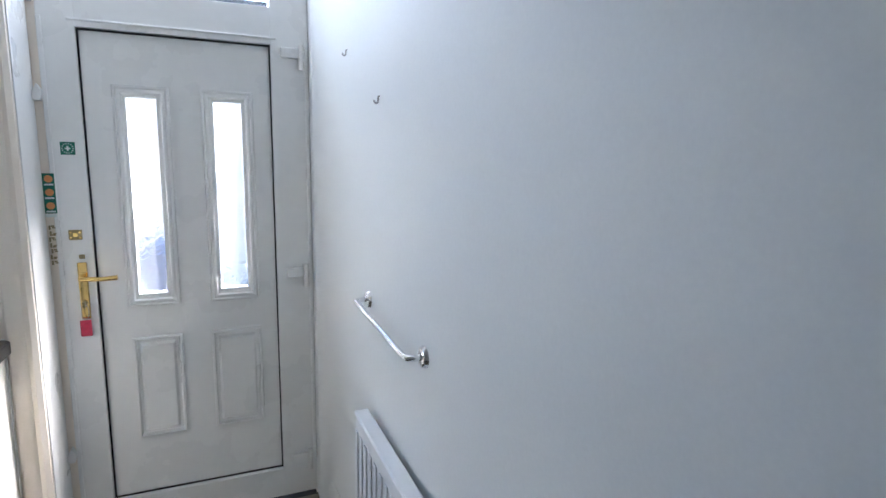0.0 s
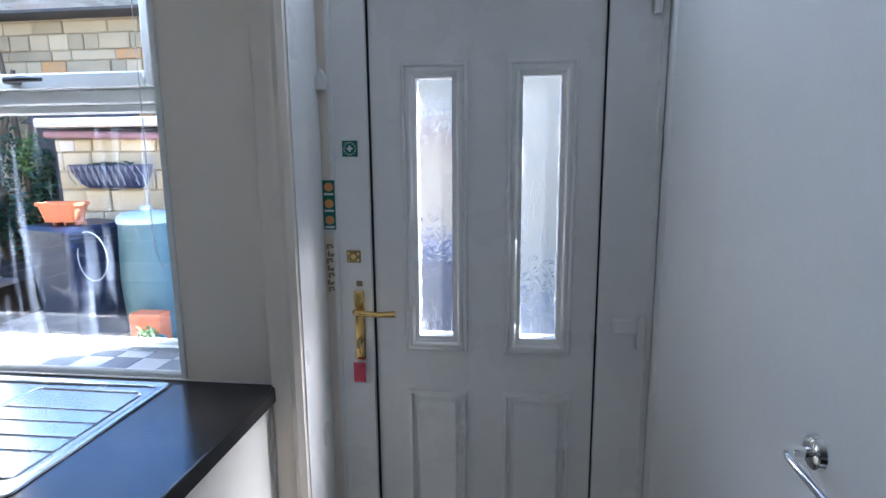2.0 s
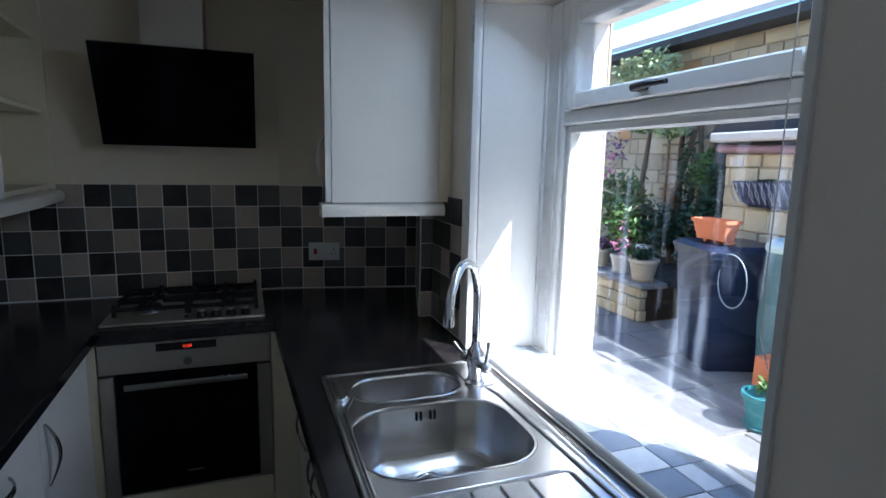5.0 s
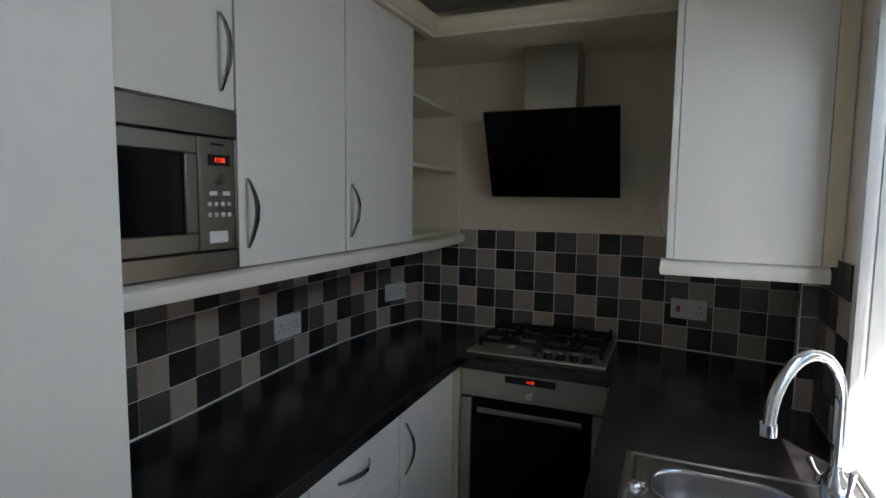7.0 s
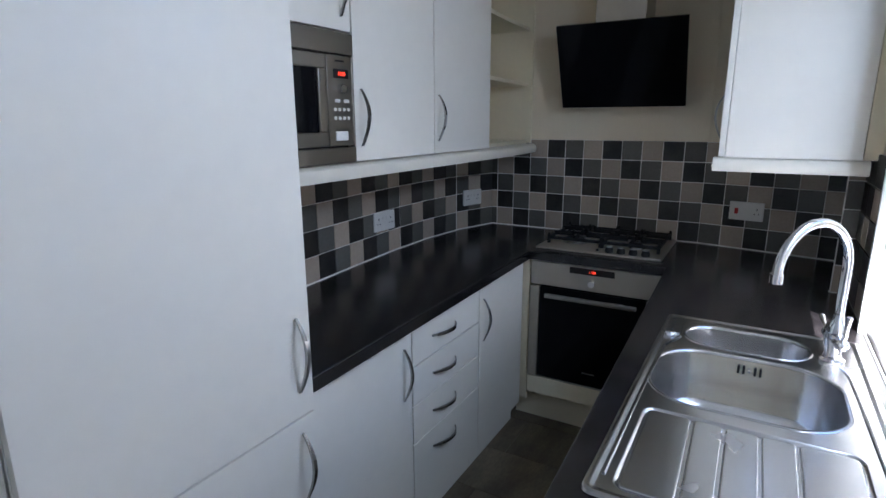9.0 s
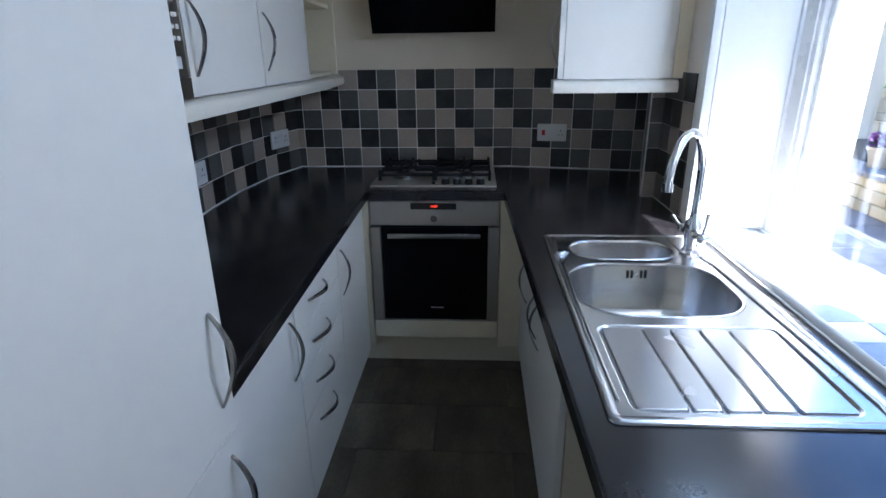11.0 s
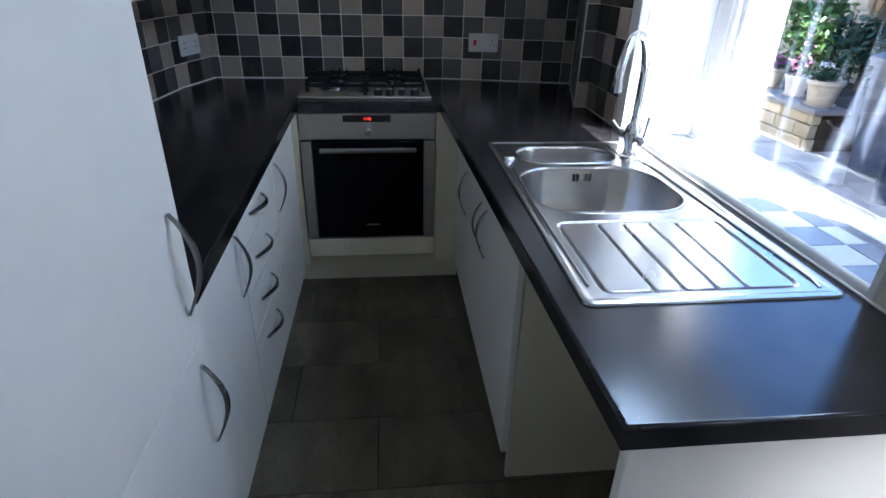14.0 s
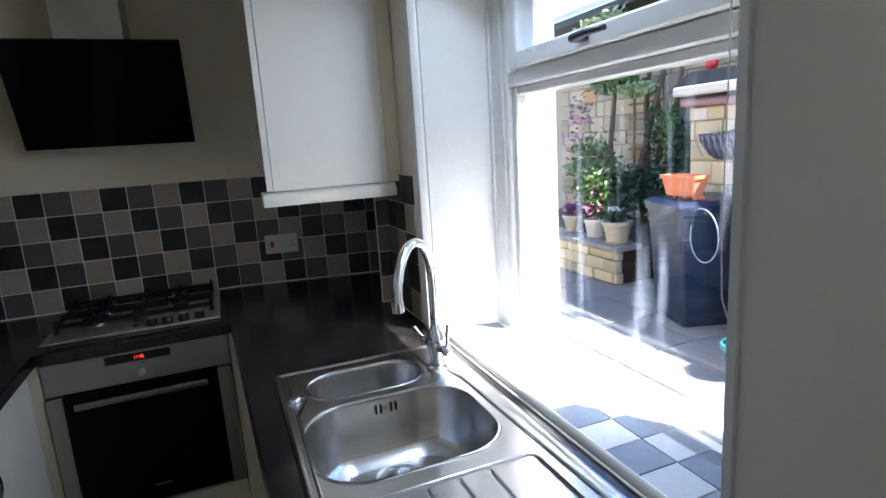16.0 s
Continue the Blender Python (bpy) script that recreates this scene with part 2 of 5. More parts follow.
def glass(name, rough=0.0, bump=0.0, scale=20.0, smear=0.0, milk=0.0):
    m = bpy.data.materials.new(name)
    m.use_nodes = True
    n, l = m.node_tree.nodes, m.node_tree.links
    b = n["Principled BSDF"]
    b.inputs["Base Color"].default_value = (0.97, 0.99, 0.98, 1)
    b.inputs["Roughness"].default_value = rough
    b.inputs["Transmission Weight"].default_value = 1
    b.inputs["IOR"].default_value = 1.45
    tc = n.new("ShaderNodeTexCoord")
    mp = n.new("ShaderNodeMapping")
    l.new(tc.outputs["Object"], mp.inputs[0])
    if bump:
        mp.inputs["Scale"].default_value = (1.6, 1, 0.7)
        w = n.new("ShaderNodeTexNoise")
        w.inputs["Scale"].default_value, w.inputs["Detail"].default_value, w.inputs["Distortion"].default_value = scale, 2, 2.5
        bp = n.new("ShaderNodeBump")
        bp.inputs["Strength"].default_value, bp.inputs["Distance"].default_value = bump, 0.01
        l.new(mp.outputs[0], w.inputs[0]), l.new(w.outputs[0], bp.inputs["Height"]), l.new(bp.outputs[0], b.inputs["Normal"])
    if milk:
        d, mx = n.new("ShaderNodeBsdfTranslucent"), n.new("ShaderNodeMixShader")
        d.inputs[0].default_value, mx.inputs[0].default_value = (0.9, 0.93, 0.95, 1), milk
        l.new(b.outputs[0], mx.inputs[1]), l.new(d.outputs[0], mx.inputs[2]), l.new(mx.outputs[0], n["Material Output"].inputs[0])
    if smear:
        mp.inputs["Scale"].default_value = (16, 1, 1.6)
        w = n.new("ShaderNodeTexNoise")
        w.inputs["Scale"].default_value, w.inputs["Detail"].default_value = 1.3, 4
        l.new(mp.outputs[0], w.inputs[0])
        mr = n.new("ShaderNodeMapRange")
        mr.inputs["From Min"].default_value, mr.inputs["From Max"].default_value, mr.inputs["To Max"].default_value = 0.54, 0.85, smear
        l.new(w.outputs[0], mr.inputs["Value"])
        d, mx = n.new("ShaderNodeBsdfTranslucent"), n.new("ShaderNodeMixShader")
        d.inputs[0].default_value = (0.75, 0.85, 1.0, 1)
        l.new(mr.outputs[0], mx.inputs[0]), l.new(b.outputs[0], mx.inputs[1]), l.new(d.outputs[0], mx.inputs[2])
        l.new(mx.outputs[0], n["Material Output"].inputs[0])
    return m


M["chimney_steel"].node_tree.nodes["Principled BSDF"].inputs["Anisotropic"].default_value = 0.7
M["micro_steel"] = mat("dark_brushed_steel", (0.29, 0.26, 0.22), 0.34, 1.0, var=0.012, scale=3, fine=120, bump=0.01, dist=0.0003, rough_var=0.03)
M["dark_metal"] = mat("dark_metal", (0.06, 0.06, 0.065), 0.35, 0.6, var=0.05)
M["glass"] = glass("clear_glass", smear=0.13)
M["glass_plain"] = glass("upper_glass")
M["obscure"] = glass("obscure_glass", 0.10, 0.42, 22, milk=0.03)


# ---- mesh helpers ----
def bx(bm, a, b, bev=0.0, seg=1):
    lo = [min(p, q) for p, q in zip(a, b)]
    hi = [max(p, q) for p, q in zip(a, b)]
    m = Matrix.Translation([(p + q) / 2 for p, q in zip(lo, hi)]) @ Matrix.Diagonal([q - p for p, q in zip(lo, hi)] + [1])
    vs = bmesh.ops.create_cube(bm, size=1, matrix=m)["verts"]
    if bev:
        es = {e for v in vs for e in v.link_edges}
        bmesh.ops.bevel(bm, geom=list(es), offset=bev, segments=seg, affect="EDGES", profile=0.5)
    return bm


def box(a, b, bev=0.0, seg=1):
    return bx(bmesh.new(), a, b, bev, seg)


def rod(bm, p, q, r, r2=None, n=20):
    p, q = Vector(p), Vector(q)
    d = q - p
    m = Matrix.Translation((p + q) / 2) @ d.to_track_quat("Z", "Y").to_matrix().to_4x4()
    bmesh.ops.create_cone(bm, cap_ends=True, segments=n, radius1=r, radius2=r if r2 is None else r2, depth=d.length, matrix=m)
    return bm


def tube(bm, pts, radii, n=12, squash=1.0):
    pts = [Vector(p) for p in pts]
    radii = [radii] * len(pts) if isinstance(radii, (int, float)) else radii
    rings, up = [], None
    for i, p in enumerate(pts):
        d = (pts[min(i + 1, len(pts) - 1)] - pts[max(i - 1, 0)]).normalized()
        if up is None:
            up = d.orthogonal().normalized()
        up = (up - d * up.dot(d)).normalized()
        side = d.cross(up)
        rings.append([bm.verts.new(p + (up * math.cos(a) * squash + side * math.sin(a)) * radii[i]) for a in [2 * math.pi * k / n for k in range(n)]])
    for a, b in zip(rings, rings[1:]):
        for k in range(n):
            bm.faces.new((a[k], a[(k + 1) % n], b[(k + 1) % n], b[k]))
    bm.faces.new(rings[0][::-1]), bm.faces.new(rings[-1])
    return bm


def lathe(bm, c, prof, n=32):
    rings = [[bm.verts.new((c[0] + r * math.cos(2 * math.pi * k / n), c[1] + r * math.sin(2 * math.pi * k / n), c[2] + z)) for k in range(n)] for r, z in prof]
    for a, b in zip(rings, rings[1:]):
        for k in range(n):
            bm.faces.new((a[k], a[(k + 1) % n], b[(k + 1) % n], b[k]))
    bm.faces.new(rings[0][::-1]), bm.faces.new(rings[-1])
    return bm


def extrude(bm, prof, a, b, u, v):
    """A profile of (s, t) along u and v, swept straight from a to b."""
    a, b, u, v = Vector(a), Vector(b), Vector(u), Vector(v)
    r0 = [bm.verts.new(a + u * s + v * t) for s, t in prof]
    r1 = [bm.verts.new(b + u * s + v * t) for s, t in prof]
    k = len(prof)
    for i in range(k):
        bm.faces.new((r0[i], r0[(i + 1) % k], r1[(i + 1) % k], r1[i]))
    bm.faces.new(r0[::-1]), bm.faces.new(r1)
    return bm


def origin(ob):
    p = Vector((0, 0, 0))
    while ob:
        p += ob.location
        ob = ob.parent
    return p


def finish(bm, name, material, base, smooth=40):
    bmesh.ops.recalc_face_normals(bm, faces=bm.faces)
    me = bpy.data.meshes.new(name)
    bmesh.ops.translate(bm, verts=bm.verts, vec=-base)
    bm.to_mesh(me)
    bm.free()
    if smooth:
        me.shade_smooth()
        me.set_sharp_from_angle(angle=radians(smooth))
    me.materials.append(M[material])
    return me


def even(ob):
    """Shade broad flat faces flat, with their bevels rounded."""
    m = ob.modifiers.new("even_normals", "WEIGHTED_NORMAL")
    m.keep_sharp, m.weight = True, 80


def part(name, bm, material, parent, label="", kind=""):
    ob = new(name, finish(bm, name, material, origin(parent)))
    ob.parent = parent
    if kind != "stuff":
        even(ob)
    return tagged(ob, label, "", "", kind)


def thing(name, at, label, category, group="", kind=""):
    ob = new(name)
    ob.location = at
    ob.empty_display_size = 0.05
    return tagged(ob, label, category, group, kind)


def solid(name, bm, material, label="", category="", kind="", at=(0, 0, 0), group=""):
    ob = new(name, finish(bm, name, material, Vector(at)))
    ob.location = at
    even(ob)
    return tagged(ob, label, category, group, kind)


def piece(name, mesh, parent, world_at):
    ob = new(name, mesh)
    ob.parent = parent
    ob.location = Vector(world_at) - origin(parent)
    return ob


def mesh_box(name, size, material, bev):
    w, d, h = size
    return finish(box((-w / 2, -d / 2, -h / 2), (w / 2, d / 2, h / 2), bev), name, material, Vector((0, 0, 0)), 0)


# ---- plan ----
BACK, LEFT, INNER, RIGHT, CEIL = -3.03, 0.45, 2.30, 0.483, 2.52
FRAME_Y = 2.50
WT = 0.90
BOW = [(-3.018, 0.590), (-2.75, 0.512), (-2.45, 0.482), (-2.15, 0.484), (-1.85, 0.504), (-1.49, 0.536), (-0.93, 0.560)]  # the old bowed wall
S = "structure"

# ---- shell ----
solid("floor", box((-3.3, -2.2, -0.12), (0.62, 2.62, -0.010)), "floor_joint", "dark slate effect tiled kitchen floor", "floor", S)
solid("ceiling", box((-3.3, -2.2, CEIL), (0.62, 2.9, CEIL + 0.12)), "ceiling", "plain white painted ceiling", "ceiling", S)
solid("wall_west", box((BACK - 0.2, 0.25, -0.1), (BACK, 2.78, CEIL)), "wall_cream", "cream painted end wall above the tiles", "wall", S)
solid("wall_south", box((BACK, LEFT - 0.14, -0.1), (-0.29, LEFT, CEIL)), "wall_cream", "painted wall behind the cupboards", "wall", S)
solid("wall_east", box((RIGHT, -2.2, -0.1), (RIGHT + 0.14, 2.68, CEIL)), "wall_white", "smooth white painted wall with a towel rail", "wall", S)
bm = bmesh.new()
lo = [bm.verts.new((x, y - 0.006, WT + 0.0005)) for x, y in BOW] + [bm.verts.new((-0.93, LEFT + 0.001, WT + 0.0005)), bm.verts.new((-3.018, LEFT + 0.001, WT + 0.0005))]
hi = [bm.verts.new(v.co + Vector((0, 0, 0.478))) for v in lo]
bm.faces.new(lo), bm.faces.new(hi)
for k in range(len(lo)):
    bm.faces.new((lo[k], lo[(k + 1) % len(lo)], hi[(k + 1) % len(lo)], hi[k]))
solid("splashback_left", bm, "grout", "chequered slate and taupe tiled splashback with pale grout", "splashback", S)
solid("wall_hall", box((-1.15, -2.2, -0.1), (-1.0, LEFT - 0.14, CEIL)), "wall_white", "white painted hall wall", "wall", S)
solid("wall_hall_end", box((-1.0, -2.2, -0.1), (RIGHT, -2.05, CEIL)), "wall_white", "white painted end wall of the hall", "wall", S)

# the outer wall, thick, with a window and a door opening
bm = bmesh.new()
bx(bm, (-2.37, INNER, -0.1), (-1.95, 2.68, CEIL))
bx(bm, (BACK, 2.46, -0.1), (-2.37, 2.68, CEIL))
bx(bm, (-1.95, INNER, -0.1), (-0.83, 2.68, 0.86))
bx(bm, (-1.95, INNER, 2.02), (-0.83, 2.56, CEIL))
# low outer lintel, out of view, added to stop sun through the upper pane
bx(bm, (-1.95, 2.57, 1.965), (-0.83, 2.68, CEIL))
bx(bm, (-0.83, INNER, -0.1), (-0.49, 2.68, CEIL))
bx(bm, (-0.49, 2.45, 2.42), (RIGHT, 2.68, CEIL))
bx(bm, (-0.49, 2.504, -0.1), (-0.463, 2.68, 2.42))
bx(bm, (0.4345, 2.521, -0.1), (RIGHT, 2.68, 2.42))
solid("wall_north", bm, "wall_warm", "thick white painted outer wall with a window and a door", "wall", S)
# splayed left reveal and a narrow outer quoin
bm = bmesh.new()
extrude(bm, [(0, 0), (0.022, 0), (0.092, 0.20), (0.15, 0.27), (0.15, 0.376), (0, 0.376)], (-1.955, INNER + 0.003, 0.86), (-1.955, INNER + 0.003, 2.019), (1, 0, 0), (0, 1, 0))
solid("window_reveal", bm, "gloss_white", "white painted splayed window reveal", "wall", S)
def prism(plan, z0, z1):
    b = bmesh.new()
    lo, hi = ([b.verts.new((x, y, z)) for x, y in plan] for z in (z0, z1))
    b.faces.new(lo[::-1]), b.faces.new(hi)
    for k in range(len(plan)):
        n = (k + 1) % len(plan)
        b.faces.new((lo[k], lo[n], hi[n], hi[k]))
    return b


BEND, FOLD, NOSE = (-3.03, 1.7365), (-2.906, 2.400), (-2.37, 2.2505)  # the end wall turns at BEND, meets the boxing at FOLD
solid("boxing", prism([NOSE, (-2.3705, 2.4595), (-3.0295, 2.4595), (-3.0295, 2.4351)], 0.0, CEIL), "wall_cream", "cream boxed in corner", "wall", S)
solid("wall_west_bend", prism([BEND, FOLD, (-2.915, 2.4025), (-3.0295, 2.434)], 0.0, CEIL), "wall_cream", "cream end wall turning a little inwards", "wall", S)

# door reveal lining and trims
solid("door_reveal", box((-0.4895, 2.302, 0), (-0.486, 2.5005, 2.42), 0.0015), "gloss_white", "smooth white painted door reveal", "wall", S)
bm = bmesh.new()
PROF = [(0, 0), (0.085, 0), (0.085, 0.012), (0.070, 0.022), (0.055, 0.016), (0.040, 0.024), (0.012, 0.024), (0.0, 0.014)]
extrude(bm, PROF, (-0.575, INNER - 0.001, 0), (-0.575, INNER - 0.001, CEIL), (1, 0, 0), (0, -1, 0))
solid("architrave", bm, "wall_warm", "white moulded timber architrave beside the door", "trim", S)
bm = bmesh.new()
extrude(bm, [(0, 0), (0.09, 0), (0.09, 0.010), (0.080, 0.024), (0.066, 0.020), (0.05, 0.022), (0.040, 0.014), (0.018, 0.016), (0.010, 0.010), (0, 0.008)],
        (-2.022, INNER - 0.001, WT), (-2.022, INNER - 0.001, 2.2), (1, 0, 0), (0, -1, 0))
solid("window_architrave", bm, "gloss_white", "white moulded window architrave", "trim", S)
bm = bmesh.new()
extrude(bm, [(0, 0), (0.014, 0), (0.014, 0.008), (0, 0.008)], (-0.83, INNER - 0.001, 0.90), (-0.83, INNER - 0.001, 2.1), (1, 0, 0), (0, -1, 0))
solid("window_bead", bm, "gloss_white", "thin white corner bead", "trim", S)
bm = bmesh.new()
extrude(bm, [(0, 0), (0.018, 0), (0.018, 0.10), (0.010, 0.125), (0.004, 0.132), (0, 0.132)], (RIGHT - 0.001, -2.0, 0), (RIGHT - 0.001, 2.44, 0), (-1, 0, 0), (0, 0, 1))
solid("baseboard", bm, "skirting", "white painted skirting board", "skirting", S)
solid("door_side_plaster", prism([(0.4835, 2.22), (0.481, 2.29), (0.475, 2.35), (0.464, 2.395), (0.449, 2.425), (0.436, 2.438), (0.436, 2.5205), (0.4835, 2.5205)], 0.0, 2.42), "wall_white", "rounded plaster edge beside the door frame", "wall", S)

# ---- window ----
def window():
    w = thing("window_1", (-1.36, 2.52, 0.9), "white plastic casement window over the sink", "window", kind=S)
    y0, y1 = FRAME_Y, 2.565
    bm = bmesh.new()
    bx(bm, (-1.865, y0, 0.895), (-1.765, y1, 2.015), 0.006)
    bx(bm, (-0.935, y0, 0.895), (-0.832, y1, 2.015), 0.006)
    bx(bm, (-1.765, y0, 0.895), (-0.935, y1, 0.905), 0.002)
    bx(bm, (-1.765, y0, 1.646), (-0.935, y1, 1.688), 0.005)
    bx(bm, (-1.765, y0, 1.975), (-0.935, y1, 2.015), 0.004)
    part("window_frame", bm, "upvc", w, "white moulded plastic frame")
    for a, b, d in ((-1.874, -1.858, 0.010), (-1.800, -1.790, 0.005), (-0.905, -0.897, 0.005)):
        part("frame_moulding", box((a, y0 - d, 0.918), (b, y0 + 0.002, 2.010), 0.003, 2), "upvc", w)
    bm = bmesh.new()
    for a, b in (((-1.766, 0.905), (-1.738, 1.646)), ((-0.962, 0.905), (-0.934, 1.646)), ((-1.738, 0.905), (-0.962, 0.922)), ((-1.738, 1.622), (-0.962, 1.646))):
        bx(bm, (a[0], y0 + 0.012, a[1]), (b[0], y1 - 0.008, b[1]), 0.004)
    part("glazing_bead", bm, "upvc", w)
    part("sill_bead", box((-1.866, 2.4845, 0.9087), (-0.834, 2.5115, 0.917), 0.003), "upvc", w)
    sash = part("top_sash", sash_mesh(-1.737, -0.943, 1.690, 1.973, y0 - 0.012, y1 - 0.01, 0.046), "upvc", w, "white top opening sash")
    bm = bmesh.new()
    bx(bm, (-1.41, y0 - 0.030, 1.705), (-1.37, y0 - 0.012, 1.722), 0.004)
    tube(bm, [(-1.405, y0 - 0.034, 1.714), (-1.35, y0 - 0.040, 1.716), (-1.29, y0 - 0.036, 1.715)], [0.010, 0.009, 0.006], 10)
    part("handle", bm, "dark_metal", sash, "dark grey metal window handle")
    p = part("pane", box((-1.739, 2.540, 0.920), (-0.961, 2.546, 1.617)), "glass", w, "clear glass with dusty streaks")
    p.visible_shadow = False
    p = part("pane", box((-1.712, 2.540, 1.735), (-0.988, 2.546, 1.928)), "glass_plain", w)
    p.visible_shadow = False


def sash_mesh(x0, x1, z0, z1, y0, y1, t):
    bm = bmesh.new()
    bx(bm, (x0, y0, z0), (x0 + t, y1, z1), 0.005)
    bx(bm, (x1 - t, y0, z0), (x1, y1, z1), 0.005)
    bx(bm, (x0 + t, y0, z0), (x1 - t, y1, z0 + t), 0.005)
    bx(bm, (x0 + t, y0, z1 - t), (x1 - t, y1, z1), 0.005)
    return bm


window()

# ---- front door ----
def moulding(bm, x0, x1, z0, z1, y, steps):
    """Rings of raised moulding; steps are (inset, proud) pairs from the outside in."""
    rings = []
    for inset, proud in steps:
        a, b, c, d = x0 + inset, x1 - inset, z0 + inset, z1 - inset
        rings.append([bm.verts.new((p, y - proud, q)) for p, q in ((a, c), (b, c), (b, d), (a, d))])
    for r, s in zip(rings, rings[1:]):
        for k in range(4):
            bm.faces.new((r[k], r[(k + 1) % 4], s[(k + 1) % 4], s[k]))
    return rings[-1]


def front_door():
    d = thing("door_1", (0.283, 2.55, 0.05), "closed white plastic front door with two obscure glass panes", "door", kind=S)
    Y = 2.528
    bm = bmesh.new()
    x0, x1, z0, z1 = -0.347, 0.285, 0.155, 1.918
    g = [(-0.219, -0.119, 0.966, 1.700), (0.074, 0.176, 0.966, 1.700)]
    xs = [x0, g[0][0], g[0][1], g[1][0], g[1][1], x1]
    zs = [z0, g[0][2], g[0][3], z1]
    v = {(i, k, y): bm.verts.new((xs[i], y, zs[k])) for i in range(6) for k in range(4) for y in (Y, Y + 0.05)}
    solid_cell = lambda i, k: 0 <= i < 5 and 0 <= k < 3 and not (k == 1 and i in (1, 3))
    for i in range(5):
        for k in range(3):
            if not solid_cell(i, k):
                continue
            for y in (Y, Y + 0.05):
                bm.faces.new((v[i, k, y], v[i + 1, k, y], v[i + 1, k + 1, y], v[i, k + 1, y]))
            for p, q, ni, nk in (((i, k), (i + 1, k), i, k - 1), ((i, k + 1), (i + 1, k + 1), i, k + 1), ((i, k), (i, k + 1), i - 1, k), ((i + 1, k), (i + 1, k + 1), i + 1, k)):
                if not solid_cell(ni, nk):
                    bm.faces.new((v[(*p, Y)], v[(*q, Y)], v[(*q, Y + 0.05)], v[(*p, Y + 0.05)]))
    part("leaf", bm, "upvc", d, "flat white plastic door leaf")
    for a, b, c, e in g:
        bm = bmesh.new()
        moulding(bm, a - 0.042, b + 0.044, c - 0.048, e + 0.042, Y, [(0, -0.001), (0.003, 0.008), (0.009, 0.010), (0.014, 0.005), (0.020, 0.010), (0.026, 0.010), (0.032, 0.003), (0.037, 0.003), (0.041, -0.020)])
        part("glazing_moulding", bm, "upvc", d)
        p = part("pane", box((a - 0.002, Y + 0.020, c - 0.002), (b + 0.002, Y + 0.026, e + 0.002)), "obscure", d, "rippled obscure glass pane")
    for a, b in ((-0.253, -0.078), (0.028, 0.222)):
        bm = bmesh.new()
        last = moulding(bm, a, b, 0.386, 0.798, Y, [(0, -0.001), (0.002, 0.012), (0.009, 0.015), (0.013, 0.003), (0.017, -0.004), (0.021, -0.004), (0.034, 0.011), (0.036, 0.011)])
        bm.faces.new(last)
        part("panel", bm, "upvc", d, "raised moulded lower panel")
    F = 2.505
    bm = bmesh.new()
    bx(bm, (-0.462, F, 0.02), (-0.353, F + 0.075, 2.42), 0.0008)
    bx(bm, (0.290, F, 0.02), (0.434, F + 0.075, 2.42), 0.0008)
    bx(bm, (-0.353, F, 1.925), (0.290, F + 0.075, 2.062), 0.0008)
    bx(bm, (-0.353, F, 0.02), (0.290, F + 0.075, 0.149), 0.0008)
    bx(bm, (-0.353, F, 2.34), (0.290, F + 0.075, 2.42), 0.0008)
    part("door_frame", bm, "upvc", d, "deep white plastic door frame")
    bm = bmesh.new()
    for a, b in (((-0.462, 0.16), (-0.447, 1.95)), ((-0.375, 1.944), (0.312, 1.952)), ((0.418, 0.16), (0.434, 1.95))):
        bx(bm, (a[0], F - 0.006, a[1]), (b[0], F + 0.001, b[1]), 0.002)
    part("frame_bead", bm, "upvc", d)
    bm = bmesh.new()
    for a, b in (((-0.353, 0.149), (-0.347, 1.925)), ((0.285, 0.149), (0.290, 1.925)), ((-0.347, 1.918), (0.285, 1.925)), ((-0.347, 0.149), (0.285, 0.155))):
        bx(bm, (a[0], F + 0.018, a[1]), (b[0], F + 0.06, b[1]))
    part("gasket", bm, "rubber", d, "thin black rubber gasket")
    p = part("fanlight_pane", box((-0.354, F + 0.03, 2.061), (0.291, F + 0.036, 2.341)), "glass_plain", d)
    p.visible_shadow = False
    for z in (1.895, 1.020, 0.190):
        h = part("hinge", box((0.326, F - 0.020, z - 0.018), (0.396, F + 0.0, z + 0.022), 0.006, 2), "upvc", d, "white capped butt hinge")
        part("knuckle", rod(bmesh.new(), (0.404, F - 0.012, z - 0.060), (0.404, F - 0.012, z + 0.035), 0.011), "gloss_white", h)
    hd = part("handle_plate", box((-0.406, F - 0.007, 0.895), (-0.376, F, 1.105), 0.004, 2), "brass", d, "polished brass handle plate")
    bm = rod(bmesh.new(), (-0.391, F, 1.052), (-0.391, F - 0.045, 1.052), 0.009)
    tube(bm, [(-0.391, F - 0.045, 1.052), (-0.36, F - 0.050, 1.050), (-0.32, F - 0.050, 1.048), (-0.275, F - 0.050, 1.051)], [0.009, 0.0085, 0.008, 0.0095], 12)
    part("lever", bm, "brass", hd, "polished brass lever")
    bm = rod(bmesh.new(), (-0.391, F - 0.004, 0.955), (-0.391, F - 0.013, 0.955), 0.009, n=16)
    bx(bm, (-0.394, F - 0.032, 0.938), (-0.388, F - 0.012, 0.962), 0.002)
    part("key", bm, "brass_old", hd, "key in the lock")
    p = part("latch_plate", box((-0.424, F - 0.003, 1.188), (-0.382, F, 1.224), 0.002), "brass_old", d, "small worn brass plate")
    bm = bmesh.new()
    for x, z in ((-0.417, 1.215), (-0.389, 1.215), (-0.389, 1.196), (-0.417, 1.196), (-0.403, 1.206)):
        rod(bm, (x, F - 0.003, z), (x, F - 0.006, z), 0.0035 if x != -0.403 else 0.008, n=10)
    part("screw", bm, "brass", p)
    bm = bmesh.new()
